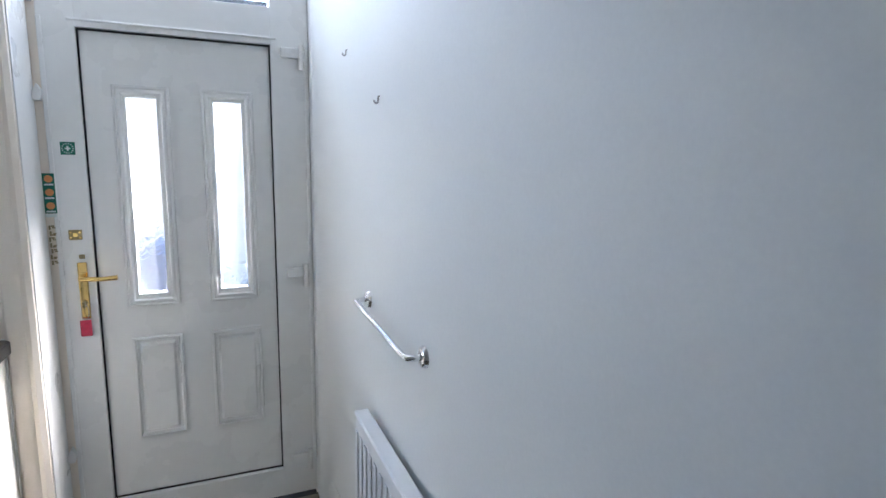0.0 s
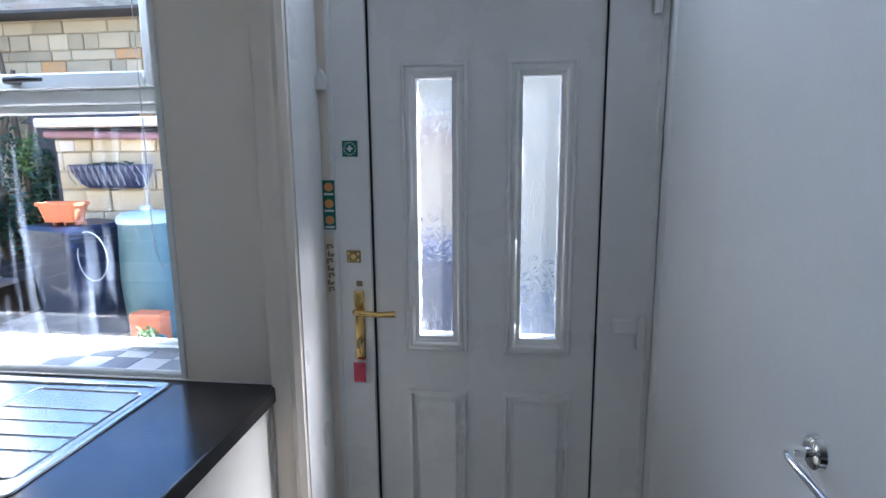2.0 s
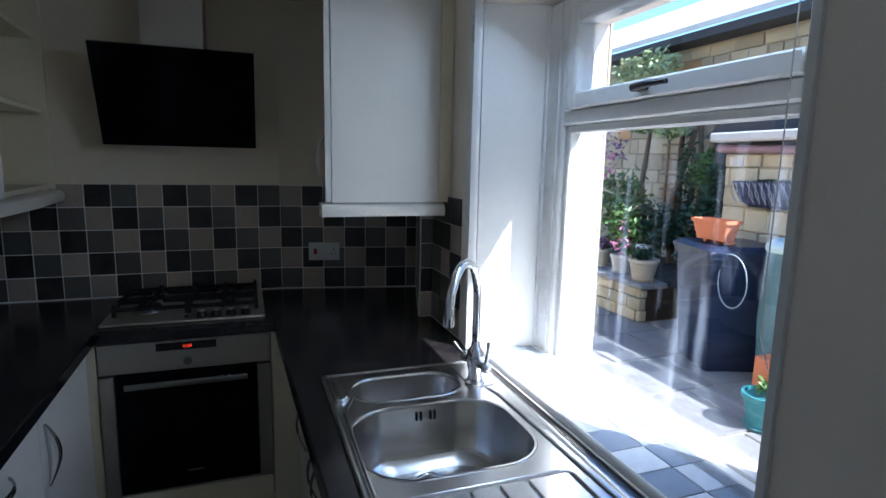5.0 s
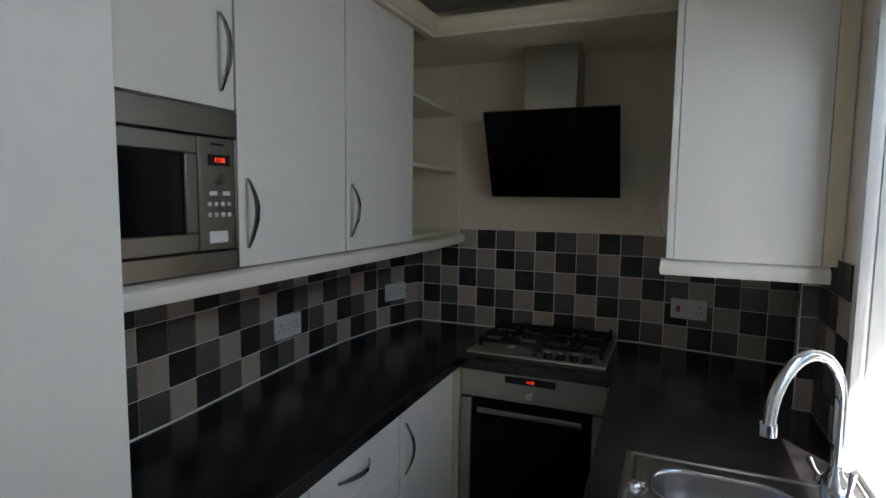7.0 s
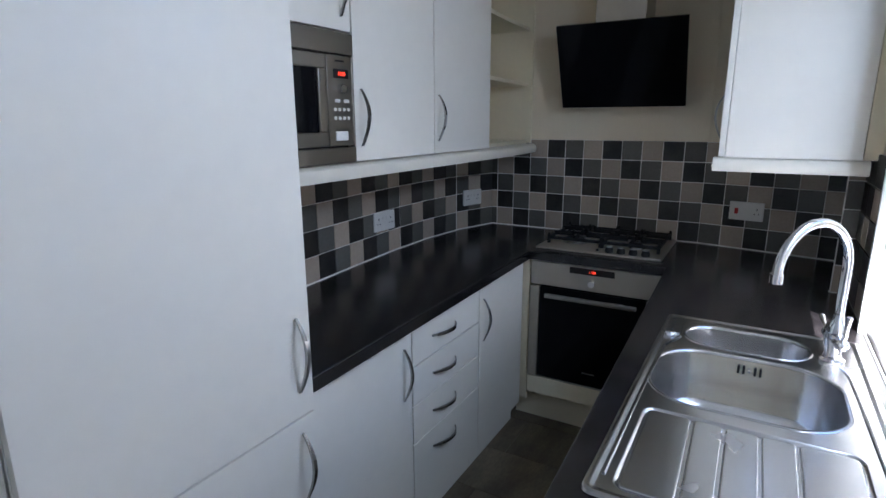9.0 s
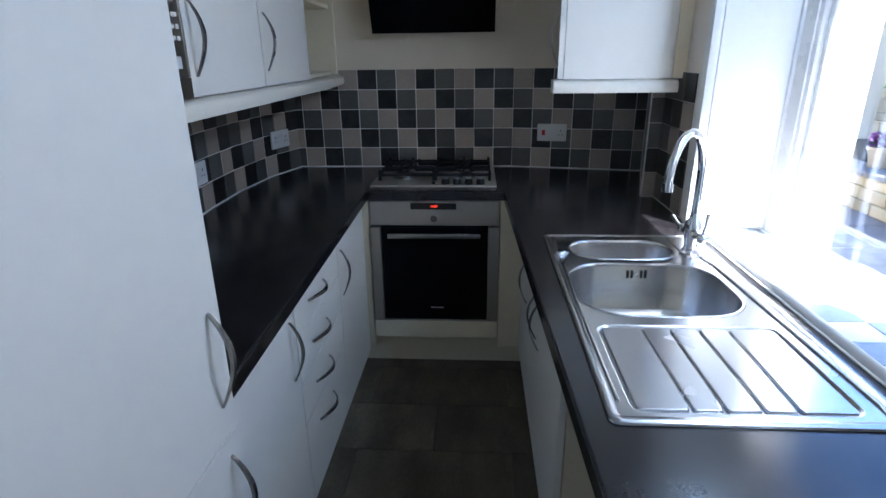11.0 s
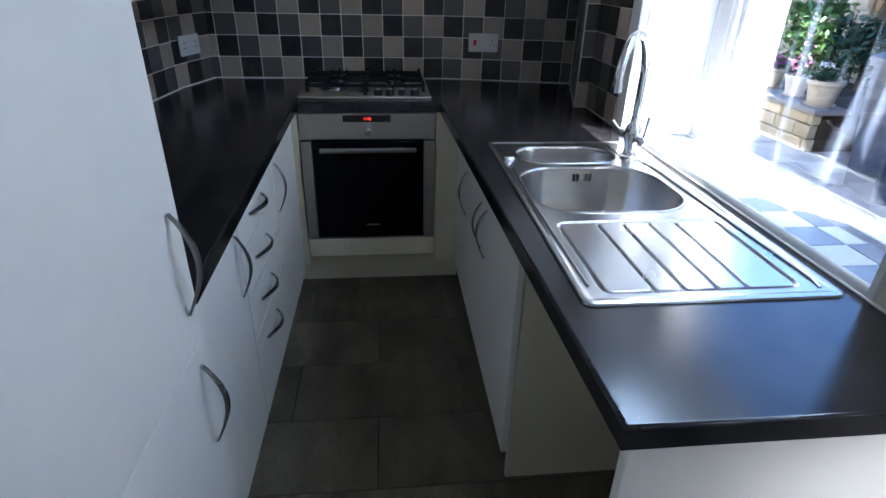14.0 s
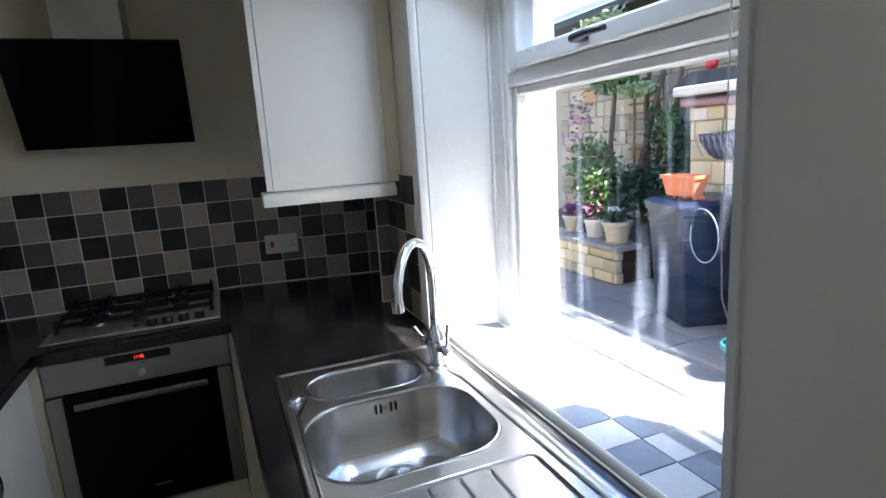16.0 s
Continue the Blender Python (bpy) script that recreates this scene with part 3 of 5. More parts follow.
    bx(bm, (-0.398, F - 0.003, 1.118), (-0.380, F, 1.134), 0.001)
    part("old_tape", bm, "gold_ink", d, "scrap of yellowed tape")
    for z in (1.70, 0.38):
        bm = bmesh.new()
        extrude(bm, [(0, 0), (0.020, 0), (0.026, 0.03), (0.012, 0.055), (-0.006, 0.02)], (-0.484, F - 0.03, z - 0.03), (-0.484, F - 0.003, z - 0.03), (1, 0, 0), (0, 0, 1))
        part("frame_clip", bm, "upvc", d, "white plastic frame clip")
    part("frame_block", box((-0.484, F - 0.028, 1.99), (-0.466, F - 0.003, 2.08), 0.003), "upvc", d)


front_door()


def stickers():
    F = 2.503
    s = thing("safety_sticker", (-0.403, F, 1.512), "small square green first aid sticker on door frame", "sticker")
    part("backing", box((-0.425, F - 0.001, 1.490), (-0.381, F + 0.001, 1.534)), "green", s)
    bm = bmesh.new()
    bx(bm, (-0.4115, F - 0.003, 1.5095), (-0.3945, F - 0.001, 1.5145))
    bx(bm, (-0.4055, F - 0.0035, 1.5035), (-0.4005, F - 0.001, 1.5205))
    for k in range(14):
        a = 2 * math.pi * k / 14
        x, z = -0.403 + 0.0165 * math.cos(a), 1.512 + 0.0165 * math.sin(a)
        bx(bm, (x - 0.0016, F - 0.003, z - 0.0016), (x + 0.0016, F - 0.001, z + 0.0016))
    part("cross", bm, "white_ink", s, "white cross in a ring of dots")
    s = thing("picture_strip", (-0.480, 2.50, 1.355), "strip of three green and orange stickers on the door lining", "sticker")
    y = 2.5035
    part("backing", box((-0.4855, 2.4965, 1.285), (-0.450, 2.4985, 1.425)), "green", s)
    for k in range(3):
        z = 1.308 + 0.047 * k
        part("portrait_disc", rod(bmesh.new(), (-0.467, 2.4968, z + 0.004), (-0.467, 2.4945, z + 0.004), 0.0125, n=20), "orange_ink", s)
        part("caption_bar", box((-0.481, 2.4950, z - 0.019), (-0.454, 2.4966, z - 0.013)), "white_ink", s)
    part("torn_edge", box((-0.4855, 2.4968, 1.272), (-0.452, 2.4985, 1.283)), "white_ink", s)
    s = thing("lettered_strip", (-0.470, 2.50, 1.18), "vertical strip of worn gold lettering beside the door frame", "sticker")
    for k in range(7):
        z = 1.235 - 0.021 * k
        o = 0.002 * math.sin(k * 2.1)
        b3 = bmesh.new()
        bx(b3, (-0.480 + o, 2.4965, z - 0.008), (-0.474 + o, 2.4985, z + 0.008), 0.0008)
        bx(b3, (-0.473 + o, 2.4965, z - (0.008 if k % 2 else -0.002)), (-0.463 + o, 2.4985, z + (-0.002 if k % 2 else 0.008)), 0.0008)
        bx(b3, (-0.470 + o, 2.4965, z - 0.003), (-0.460 + o, 2.4985, z + 0.001), 0.0008)
        part("letter_bar", b3, "gold_ink", s)
    s = thing("key_fob", (-0.385, 2.475, 0.86), "red plastic key fob hanging from the door key", "key fob")
    part("tag", box((-0.408, 2.474, 0.835), (-0.372, 2.479, 0.895), 0.002), "fob", s)
    part("ring", tube(bmesh.new(), [(-0.389 + 0.011 * math.cos(a), 2.477, 0.925 + 0.030 * math.sin(a)) for a in [math.pi * 2 * k / 20 for k in range(21)]], 0.0012, 6), "nickel", s, "split ring")


stickers()


# ---- towel rail, hooks and radiator on the right wall ----
def towel_rail():
    r = thing("towel_rail", (RIGHT, 1.53, 1.06), "chrome towel rail with round wall plates on the white wall", "towel rail")
    x = RIGHT - 0.044
    for y, z in ((1.30, 1.050), (1.775, 1.070)):
        rod_bm = rod(bmesh.new(), (RIGHT, y, z), (RIGHT - 0.008, y, z), 0.027, 0.024, 32)
        rod(rod_bm, (RIGHT - 0.008, y, z), (RIGHT - 0.014, y, z), 0.021, 0.012, 32)
        part("wall_plate", rod_bm, "chrome", r)
    part("bar", tube(bmesh.new(), [(RIGHT - 0.008, 1.300, 1.050), (x + 0.018, 1.300, 1.050), (x + 0.005, 1.305, 1.050), (x, 1.320, 1.051), (x, 1.755, 1.069), (x + 0.005, 1.770, 1.070), (x + 0.018, 1.775, 1.070), (RIGHT - 0.008, 1.775, 1.070)], 0.0075, 14), "chrome", r)


towel_rail()


def hook(y, z):
    h = thing("wall_hook", (RIGHT, y, z), "small metal cup hook screwed into the white wall", "hook", "hooks on the wall")
    pts = [(RIGHT, y, z + 0.010), (RIGHT - 0.004, y, z + 0.009), (RIGHT - 0.005, y, z + 0.002)] + [(RIGHT - 0.0105 + 0.0055 * math.cos(a), y, z - 0.002 - 0.007 * math.sin(a)) for a in [math.pi * 1.05 * k / 10 for k in range(11)]]
    part("wire", tube(bmesh.new(), pts, 0.0024, 8), "nickel", h)


hook(1.655, 1.646)
hook(2.03, 1.83)


def radiator():
    r = thing("radiator", (RIGHT - 0.03, 1.0, 0.1), "low white enamelled panel radiator on the wall", "radiator")
    x0, x1, y0, y1, z0, z1 = RIGHT - 0.064, RIGHT - 0.030, 0.45, 1.72, 0.15, 0.735
    panel = part("panel", box((x0 + 0.004, y0, z0), (x1, y1, z1), 0.008, 2), "rad", r)
    for k in range(int((y1 - y0) / 0.05)):
        y = y0 + 0.03 + 0.05 * k
        part("rib", box((x0 - 0.002, y, z0 + 0.03), (x0 + 0.003, y + 0.026, z1 - 0.04), 0.002), "rad", panel)
    part("top_grille", box((x0, y0, z1 - 0.002), (x1 + 0.01, y1, z1 + 0.012), 0.004), "rad", r)
    part("bracket", box((x1 - 0.002, y0 + 0.2, z0 + 0.1), (RIGHT - 0.001, y0 + 0.24, z1 - 0.1)), "rad", r)


radiator()


# ---- handles ----
def bow(p, q, out, label="curved satin metal bow handle"):
    """The bow of a cupboard handle from p to q, standing out along out."""
    p, q, out = Vector(p), Vector(q), Vector(out)
    bm, n = bmesh.new(), 16
    along = (q - p).normalized()
    wide = along.cross(out).normalized()
    rings = []
    for i in range(n + 1):
        t = i / n
        c = p.lerp(q, t)
        arch = math.sin(math.pi * t ** 1.12) ** 0.9
        o, th, w = 0.004 + 0.032 * arch, 0.003 + 0.0025 * math.sin(math.pi * t), 0.004 + 0.0025 * math.sin(math.pi * t)
        if i in (0, n):
            o, th = 0.004, 0.004
        rings.append([bm.verts.new(c + out * a + wide * b) for a, b in ((o - th, -w), (o - th, w), (o + 0.001, w * 0.8), (o + 0.001, -w * 0.8))])
    for a, b in zip(rings, rings[1:]):
        for k in range(4):
            bm.faces.new((a[k], a[(k + 1) % 4], b[(k + 1) % 4], b[k]))
    bm.faces.new(rings[0][::-1]), bm.faces.new(rings[-1])
    return bm


def front(name, parent, a, b, handle=None, out=(0, 1, 0), material="door_white", label=""):
    d = part(name, box(a, b, 0.0025, 2), material, parent, label)
    if handle:
        part("handle", bow(handle[0], handle[1], out), "nickel", d)
    return d


# ---- left run: tall fridge housing, wall units, base units ----
def fridge():
    f = thing("fridge_housing", (-0.617, 0.8, 0), "tall white integrated fridge freezer cabinet beside the worktop", "fridge cabinet")
    x0, x1, y0, y1 = -0.912, -0.311, LEFT + 0.003, 1.082
    part("carcass", box((x0, y0, 0.15), (x1, y1, 2.24), 0.001), "door_white", f)
    part("plinth", box((x0 + 0.01, y0, 0.0), (x1 - 0.01, y1 - 0.04, 0.149)), "door_white", f)
    Z = 0.828
    part("end_panel", box((-0.3085, y0, 0.0), (-0.272, y1, 2.24), 0.002), "door_white", f, "white full height end panel")
    front("fridge_door", f, (x0 + 0.001, y1 + 0.002, Z + 0.002), (x1 - 0.001, y1 + 0.022, 2.235), ((-0.867, y1 + 0.022, 0.893), (-0.867, y1 + 0.022, 1.076)), label="large plain white fridge door")
    front("freezer_door", f, (x0 + 0.001, y1 + 0.002, 0.155), (x1 - 0.001, y1 + 0.022, Z - 0.002), ((-0.867, y1 + 0.022, 0.608), (-0.867, y1 + 0.022, 0.787)), label="plain white freezer door")


fridge()

WU, WUZ = 0.870, 1.383


def microwave_unit():
    u = thing("microwave_cabinet", (-1.16, 0.7, WUZ), "white wall cupboard around the built in microwave", "wall cupboard", "wall cupboards")
    x0, x1, y0, y1 = -1.394, -0.914, LEFT + 0.003, WU - 0.022
    bm = bmesh.new()
    bx(bm, (x0, y0, WUZ), (x0 + 0.016, y1, 2.24))
    bx(bm, (x1 - 0.016, y0, WUZ), (x1, y1, 2.24))
    bx(bm, (x0 + 0.016, y0, 1.763), (x1 - 0.016, y1, 1.779))
    bx(bm, (x0 + 0.016, y0, WUZ), (x1 - 0.016, y1, WUZ + 0.012))
    bx(bm, (x0 + 0.016, y0, WUZ + 0.012), (x1 - 0.016, y0 + 0.01, 1.763))
    bx(bm, (x0 + 0.016, y0, 2.224), (x1 - 0.016, y1, 2.24))
    part("body", bm, "door_white", u)
    front("door", u, (x0 + 0.002, y1 + 0.002, 1.767), (x1 - 0.002, WU, 2.235), ((-1.348, WU, 1.805), (-1.348, WU, 1.985)))


def microwave():
    m = thing("microwave", (-1.16, 0.75, WUZ + 0.015), "built in stainless steel microwave with dark window", "microwave")
    x0, x1, y = -1.385, -0.942, WU
    part("casing", box((x0, 0.60, WUZ + 0.016), (x1, y - 0.020, 1.758)), "black", m)
    bm = bmesh.new()
    bx(bm, (x0 - 0.012, y - 0.016, 1.700), (x1 + 0.012, y + 0.002, 1.761), 0.002)
    bx(bm, (x0 - 0.012, y - 0.016, WUZ + 0.002), (x1 + 0.012, y + 0.002, 1.432), 0.002)
    bx(bm, (x0 - 0.012, y - 0.016, 1.434), (x0 - 0.003, y + 0.002, 1.698), 0.002)
    part("trim_frame", bm, "micro_steel", m, "wide brushed steel surround")
    d = bmesh.new()
    bx(d, (-1.272, y - 0.014, 1.436), (-0.950, y + 0.004, 1.478), 0.003)
    bx(d, (-1.272, y - 0.014, 1.655), (-0.950, y + 0.004, 1.696), 0.003)
    bx(d, (-1.272, y - 0.014, 1.478), (-1.238, y + 0.004, 1.655), 0.003)
    bx(d, (-0.985, y - 0.014, 1.478), (-0.950, y + 0.004, 1.655), 0.003)
    door = part("door", d, "micro_steel", m, "brushed steel microwave door")
    part("window", box((-1.238, y - 0.012, 1.478), (-0.985, y - 0.004, 1.655)), "black_glass", door, "dark glass window")
    c = part("control_panel", box((-1.384, y - 0.014, 1.436), (-1.275, y + 0.003, 1.696), 0.002), "micro_steel", m, "brushed steel control panel")
    dsp = part("display", box((-1.368, y + 0.002, 1.632), (-1.302, y + 0.005, 1.658), 0.001), "black", m, "small black display")
    t = bpy.data.curves.new("clock_digits", "FONT")
    t.body, t.size, t.extrude = "11:55", 0.015, 0.0005
    o = new("clock_digits", t)
    o.parent = dsp
    o.matrix_basis = Matrix.Translation(Vector((-1.318, y + 0.0062, 1.640)) - origin(dsp)) @ Euler((math.pi / 2, 0, math.pi)).to_matrix().to_4x4()
    t.materials.append(M["led"])
    part("knob", rod(bmesh.new(), (-1.330, y + 0.003, 1.602), (-1.330, y + 0.018, 1.602), 0.014, 0.012, 28), "chrome", m)
    for z, xs in ((1.568, (-1.355, -1.315)), (1.543, (-1.363, -1.343, -1.323, -1.303)), (1.518, (-1.363, -1.343, -1.323, -1.303))):
        for x in xs:
            part("button", box((x - (0.012 if len(xs) == 2 else 0.006), y + 0.002, z - 0.005), (x + (0.012 if len(xs) == 2 else 0.006), y + 0.006, z + 0.005), 0.002), "socket", m)
    part("open_button", box((-1.356, y + 0.002, 1.452), (-1.300, y + 0.007, 1.480), 0.002), "socket", m)
    part("badge_bar", box((-1.350, y + 0.0025, 1.678), (-1.312, y + 0.0042, 1.683)), "black", m)


microwave_unit()
microwave()


def wall_cupboard(x0, x1, hx):
    u = thing("wall_cupboard", ((x0 + x1) / 2, 0.7, WUZ), "tall plain white wall cupboard above the tiled splashback", "wall cupboard", "wall cupboards")
    part("body", box((x0, LEFT + 0.003, WUZ), (x1, WU - 0.022, 2.24)), "door_white", u)
    front("door", u, (x0 + 0.0015, WU - 0.020, WUZ + 0.002), (x1 - 0.0015, WU, 2.235), ((hx, WU, 1.432), (hx, WU, 1.607)))


wall_cupboard(-1.875, -1.397, -1.428)
wall_cupboard(-2.372, -1.878, -1.906)


def open_shelves():
    u = thing("open_shelf_unit", (-2.7, 0.7, WUZ), "empty cream open corner shelf unit with curved shelf fronts", "shelf unit")
    x0, x1, y0 = BACK + 0.001, -2.374, LEFT + 0.003
    bm = bmesh.new()
    bx(bm, (x0, y0, WUZ), (x1, y0 + 0.016, 2.24))
    bx(bm, (x1 - 0.012, y0 + 0.016, WUZ), (x1, WU - 0.022, 2.24))
    part("back_panel", bm, "cream", u)
    part("end_panel", box((x0, y0 + 0.017, WUZ), (x0 + 0.016, 0.822, 2.24), 0.001), "cream", u)
    for z in (WUZ, 1.695, 1.985):
        bm = bmesh.new()
        pts = []
        for i in range(13):
            t = i / 12
            pts.append((x1 - 0.013 + (x0 + 0.017 - x1 + 0.013) * t, 0.845 - 0.045 * t - 0.008 * math.sin(math.pi * t)))
        poly = [(x1 - 0.013, y0 + 0.017)] + pts + [(x0 + 0.017, y0 + 0.017)]
        lo = [bm.verts.new((x, y, z)) for x, y in poly]
        hi = [bm.verts.new((x, y, z + 0.018)) for x, y in poly]
        bm.faces.new(lo[::-1]), bm.faces.new(hi)
        for k in range(len(poly)):
            bm.faces.new((lo[k], lo[(k + 1) % len(poly)], hi[(k + 1) % len(poly)], hi[k]))
        part("shelf", bm, "cream", u)


open_shelves()

# light rail under the wall cupboards and the cornice above them
bm = bmesh.new()
extrude(bm, [(0.004, 0.046), (0.018, 0.036), (0.022, 0.018), (0.016, 0.0), (-0.06, 0.0), (-0.06, 0.046)], (-0.925, WU, WUZ - 0.048), (-2.62, WU, WUZ - 0.048), (0, 1, 0), (0, 0, 1))
extrude(bm, [(0.004, 0.046), (0.018, 0.036), (0.022, 0.018), (0.016, 0.0), (-0.06, 0.0), (-0.06, 0.046)], (-2.60, WU - 0.001, WUZ - 0.048), (BACK + 0.002, 0.835, WUZ - 0.048), (0, 1, 0), (0, 0, 1))
solid("light_rail", bm, "ivory", "cream moulded light rail under the wall cupboards", "trim", S)
CORN = [(-0.02, 0.0), (0.012, 0.0), (0.018, 0.014), (0.030, 0.018), (0.050, 0.040), (0.062, 0.046), (0.062, 0.062), (-0.02, 0.062)]
bm = bmesh.new()
extrude(bm, CORN, (-0.30, WU, 2.241), (-2.55, WU, 2.241), (0, 1, 0), (0, 0, 1))
extrude(bm, CORN, (-2.55, WU - 0.01, 2.241), (-2.55, 1.86, 2.241), (1, 0, 0), (0, 0, 1))
extrude(bm, CORN, (-2.56, 1.86, 2.241), (-2.185, 1.86, 2.241), (0, -1, 0), (0, 0, 1))
solid("cornice", bm, "cream", "cream moulded cornice along the top of the cupboards", "trim", S)
solid("canopy_board", box((BACK + 0.001, LEFT + 0.003, 2.242), (-2.571, 2.249, 2.260)), "cream", "cream board closing the space over the hood", "trim", S)

# right wall cupboard
def corner_cupboard():
    u = thing("corner_wall_cupboard", (-2.6, 2.05, WUZ), "tall white wall cupboard in the corner with a cream light rail", "wall cupboard", "wall cupboards")
    x0, x1 = -2.995, -2.182
    slope = 0.215
    back = lambda x, d=0.0: 1.840 + d + (x1 - x) * slope

    def slab(xa, xb, d0, d1, za, zb, bev=0.002):
        b = bmesh.new()
        vs = [b.verts.new((x, back(x, d), z)) for z in (za, zb) for x, d in ((xa, d0), (xb, d0), (xb, d1), (xa, d1))]
        for f in ((3, 2, 1, 0), (4, 5, 6, 7), (0, 1, 5, 4), (1, 2, 6, 5), (2, 3, 7, 6), (3, 0, 4, 7)):
            b.faces.new([vs[k] for k in f])
        bmesh.ops.bevel(b, geom=b.edges[:], offset=bev, segments=2, affect="EDGES", profile=0.5)
        return b

    bm = bmesh.new()
    plan = [(x0, back(x0, 0.023)), (x1, back(x1, 0.023)), (x1, 2.248), (x0, 2.248)]
    lo, hi = ([bm.verts.new((x, y, z)) for x, y in plan] for z in (WUZ, 2.24))
    bm.faces.new(lo[::-1]), bm.faces.new(hi)
    for k in range(4):
        bm.faces.new((lo[k], lo[(k + 1) % 4], hi[(k + 1) % 4], hi[k]))
    part("body", bm, "door_white", u)
    part("filler", box((x1 - 0.19, 2.2505, WUZ - 0.0), (x1 - 0.002, INNER - 0.002, 2.24)), "cream", u)
    xm = -2.60
    for xa, xb, hx in ((xm, x1, -2.225), (x0, xm - 0.003, -2.965)):
        d = part("door", slab(xa, xb, 0.0, 0.020, WUZ + 0.002, 2.235), "door_white", u)
        part("handle", bow((hx, back(hx), 1.43), (hx, back(hx), 1.605), (0, -1, 0)), "nickel", d)
    bm = bmesh.new()
    P = [(0.0, 0.046), (0.012, 0.036), (0.018, 0.018), (0.014, 0.0), (-0.06, 0.0), (-0.06, 0.046)]
    extrude(bm, P, (x1, 1.826, WUZ - 0.048), (x1, INNER - 0.03, WUZ - 0.048), (1, 0, 0), (0, 0, 1))
    extrude(bm, P, (x0, back(x0), WUZ - 0.048), (x1 - 0.005, back(x1), WUZ - 0.048), (0, -1, 0), (0, 0, 1))
    part("light_rail", bm, "ivory", u)


corner_cupboard()


def base_unit(x0, x1, kind, hx=None):
    u = thing("base_cupboard" if kind == "door" else "drawer_unit", ((x0 + x1) / 2, 0.8, 0), "plain white base cupboard under the dark worktop" if kind == "door" else "white base unit with four drawers under the dark worktop",
              "base cupboard" if kind == "door" else "drawer unit", "base units")
    Y = 1.035
    part("body", box((x0, LEFT + 0.003, 0.15), (x1, Y - 0.022, WT - 0.041)), "cream", u)
    part("plinth", box((x0, LEFT + 0.1, 0.0), (x1, Y - 0.045, 0.149)), "door_white", u)
    if kind == "door":
        front("door", u, (x0 + 0.0015, Y - 0.020, 0.108), (x1 - 0.0015, Y, WT - 0.045), ((hx, Y, 0.600), (hx, Y, 0.785)))
    else:
        zs = [0.108, 0.405, 0.550, 0.697, WT - 0.045]
        hz = [0.333, 0.479, 0.627, 0.770]
        for k in range(4):
            front("drawer_front", u, (x0 + 0.0015, Y - 0.020, zs[k] + 0.0015), (x1 - 0.0015, Y, zs[k + 1] - 0.0015), ((-1.575, Y, hz[k]), (-1.740, Y, hz[k])))


base_unit(-1.444, -0.915, "door", -1.395)
base_unit(-1.949, -1.446, "drawers")
base_unit(-2.425, -1.951, "door", -1.990)

# ---- oven wall ----
OX = -2.470
def oven_housing():
    u = thing("oven_housing", (-2.7, 1.355, 0), "cream built under oven housing with side fillers", "oven cabinet")
    part("side_panel", box((-3.02, 1.040, 0.15), (OX - 0.005, 1.054, WT - 0.041)), "cream", u)
    part("side_panel", box((-3.02, 1.657, 0.15), (OX - 0.005, 1.672, WT - 0.041)), "cream", u)
    part("left_filler", box((OX - 0.02, 1.012, 0.110), (OX, 1.053, WT - 0.041), 0.002), "cream", u)
    part("right_filler", box((OX - 0.02, 1.658, 0.110), (OX, 1.782, WT - 0.041), 0.002), "cream", u)
    part("bottom_panel", box((OX - 0.02, 1.056, 0.157), (OX + 0.006, 1.655, 0.250), 0.003), "cream", u)
    part("plinth", box((OX - 0.07, 0.98, 0.0), (OX - 0.052, 1.78, 0.152)), "cream", u)


oven_housing()


def oven():
    o = thing("oven", (-2.7, 1.355, 0.25), "built under stainless steel oven with a black glass door", "oven")
    y0, y1 = 1.058, 1.654
    part("casing", box((-2.98, y0 + 0.02, 0.262), (OX - 0.022, y1 - 0.02, 0.842)), "black", o)
    p = part("control_fascia", box((OX - 0.02, y0, 0.735), (OX + 0.004, y1, 0.850), 0.003, 2), "steel", o, "brushed steel control panel")
    dsp = part("display", box((OX + 0.003, 1.250, 0.812), (OX + 0.006, 1.458, 0.842), 0.001), "black", p, "black display strip")
    t = bpy.data.curves.new("oven_clock", "FONT")
    t.body, t.size, t.extrude = "11:55", 0.015, 0.0005
    c = new("oven_clock", t)
    c.parent = p
    c.matrix_basis = Matrix.Translation(Vector((OX + 0.0072, 1.340, 0.822)) - origin(p)) @ Euler((math.pi / 2, 0, math.pi / 2)).to_matrix().to_4x4()
    t.materials.append(M["led"])
    part("knob", rod(bmesh.new(), (OX + 0.004, 1.357, 0.772), (OX + 0.022, 1.357, 0.772), 0.017, 0.015, 32), "chrome", p, "round steel knob")
    d = part("door", box((OX - 0.02, y0 + 0.052, 0.262), (OX + 0.010, y1 - 0.052, 0.728), 0.002), "black_glass", o, "black glass oven door")
    bm = bmesh.new()
    bx(bm, (OX - 0.02, y0, 0.258), (OX + 0.012, y0 + 0.050, 0.728), 0.003)
    bx(bm, (OX - 0.02, y1 - 0.050, 0.258), (OX + 0.012, y1, 0.728), 0.003)
    bx(bm, (OX - 0.02, y0, 0.250), (OX + 0.006, y1, 0.257), 0.001)
    part("side_trim", bm, "steel", d, "brushed steel side strip")
    bm = bmesh.new()
    bx(bm, (OX + 0.030, y0 + 0.085, 0.682), (OX + 0.044, y1 - 0.085, 0.706), 0.005, 2)
    for y in (y0 + 0.10, y1 - 0.10):
        bx(bm, (OX + 0.008, y - 0.01, 0.680), (OX + 0.034, y + 0.01, 0.694), 0.002)
    part("handle", bm, "nickel", d, "flat bar handle")
    part("badge_bar", box((OX + 0.0095, 1.335, 0.322), (OX + 0.0110, 1.395, 0.328)), "nickel", d)


oven()


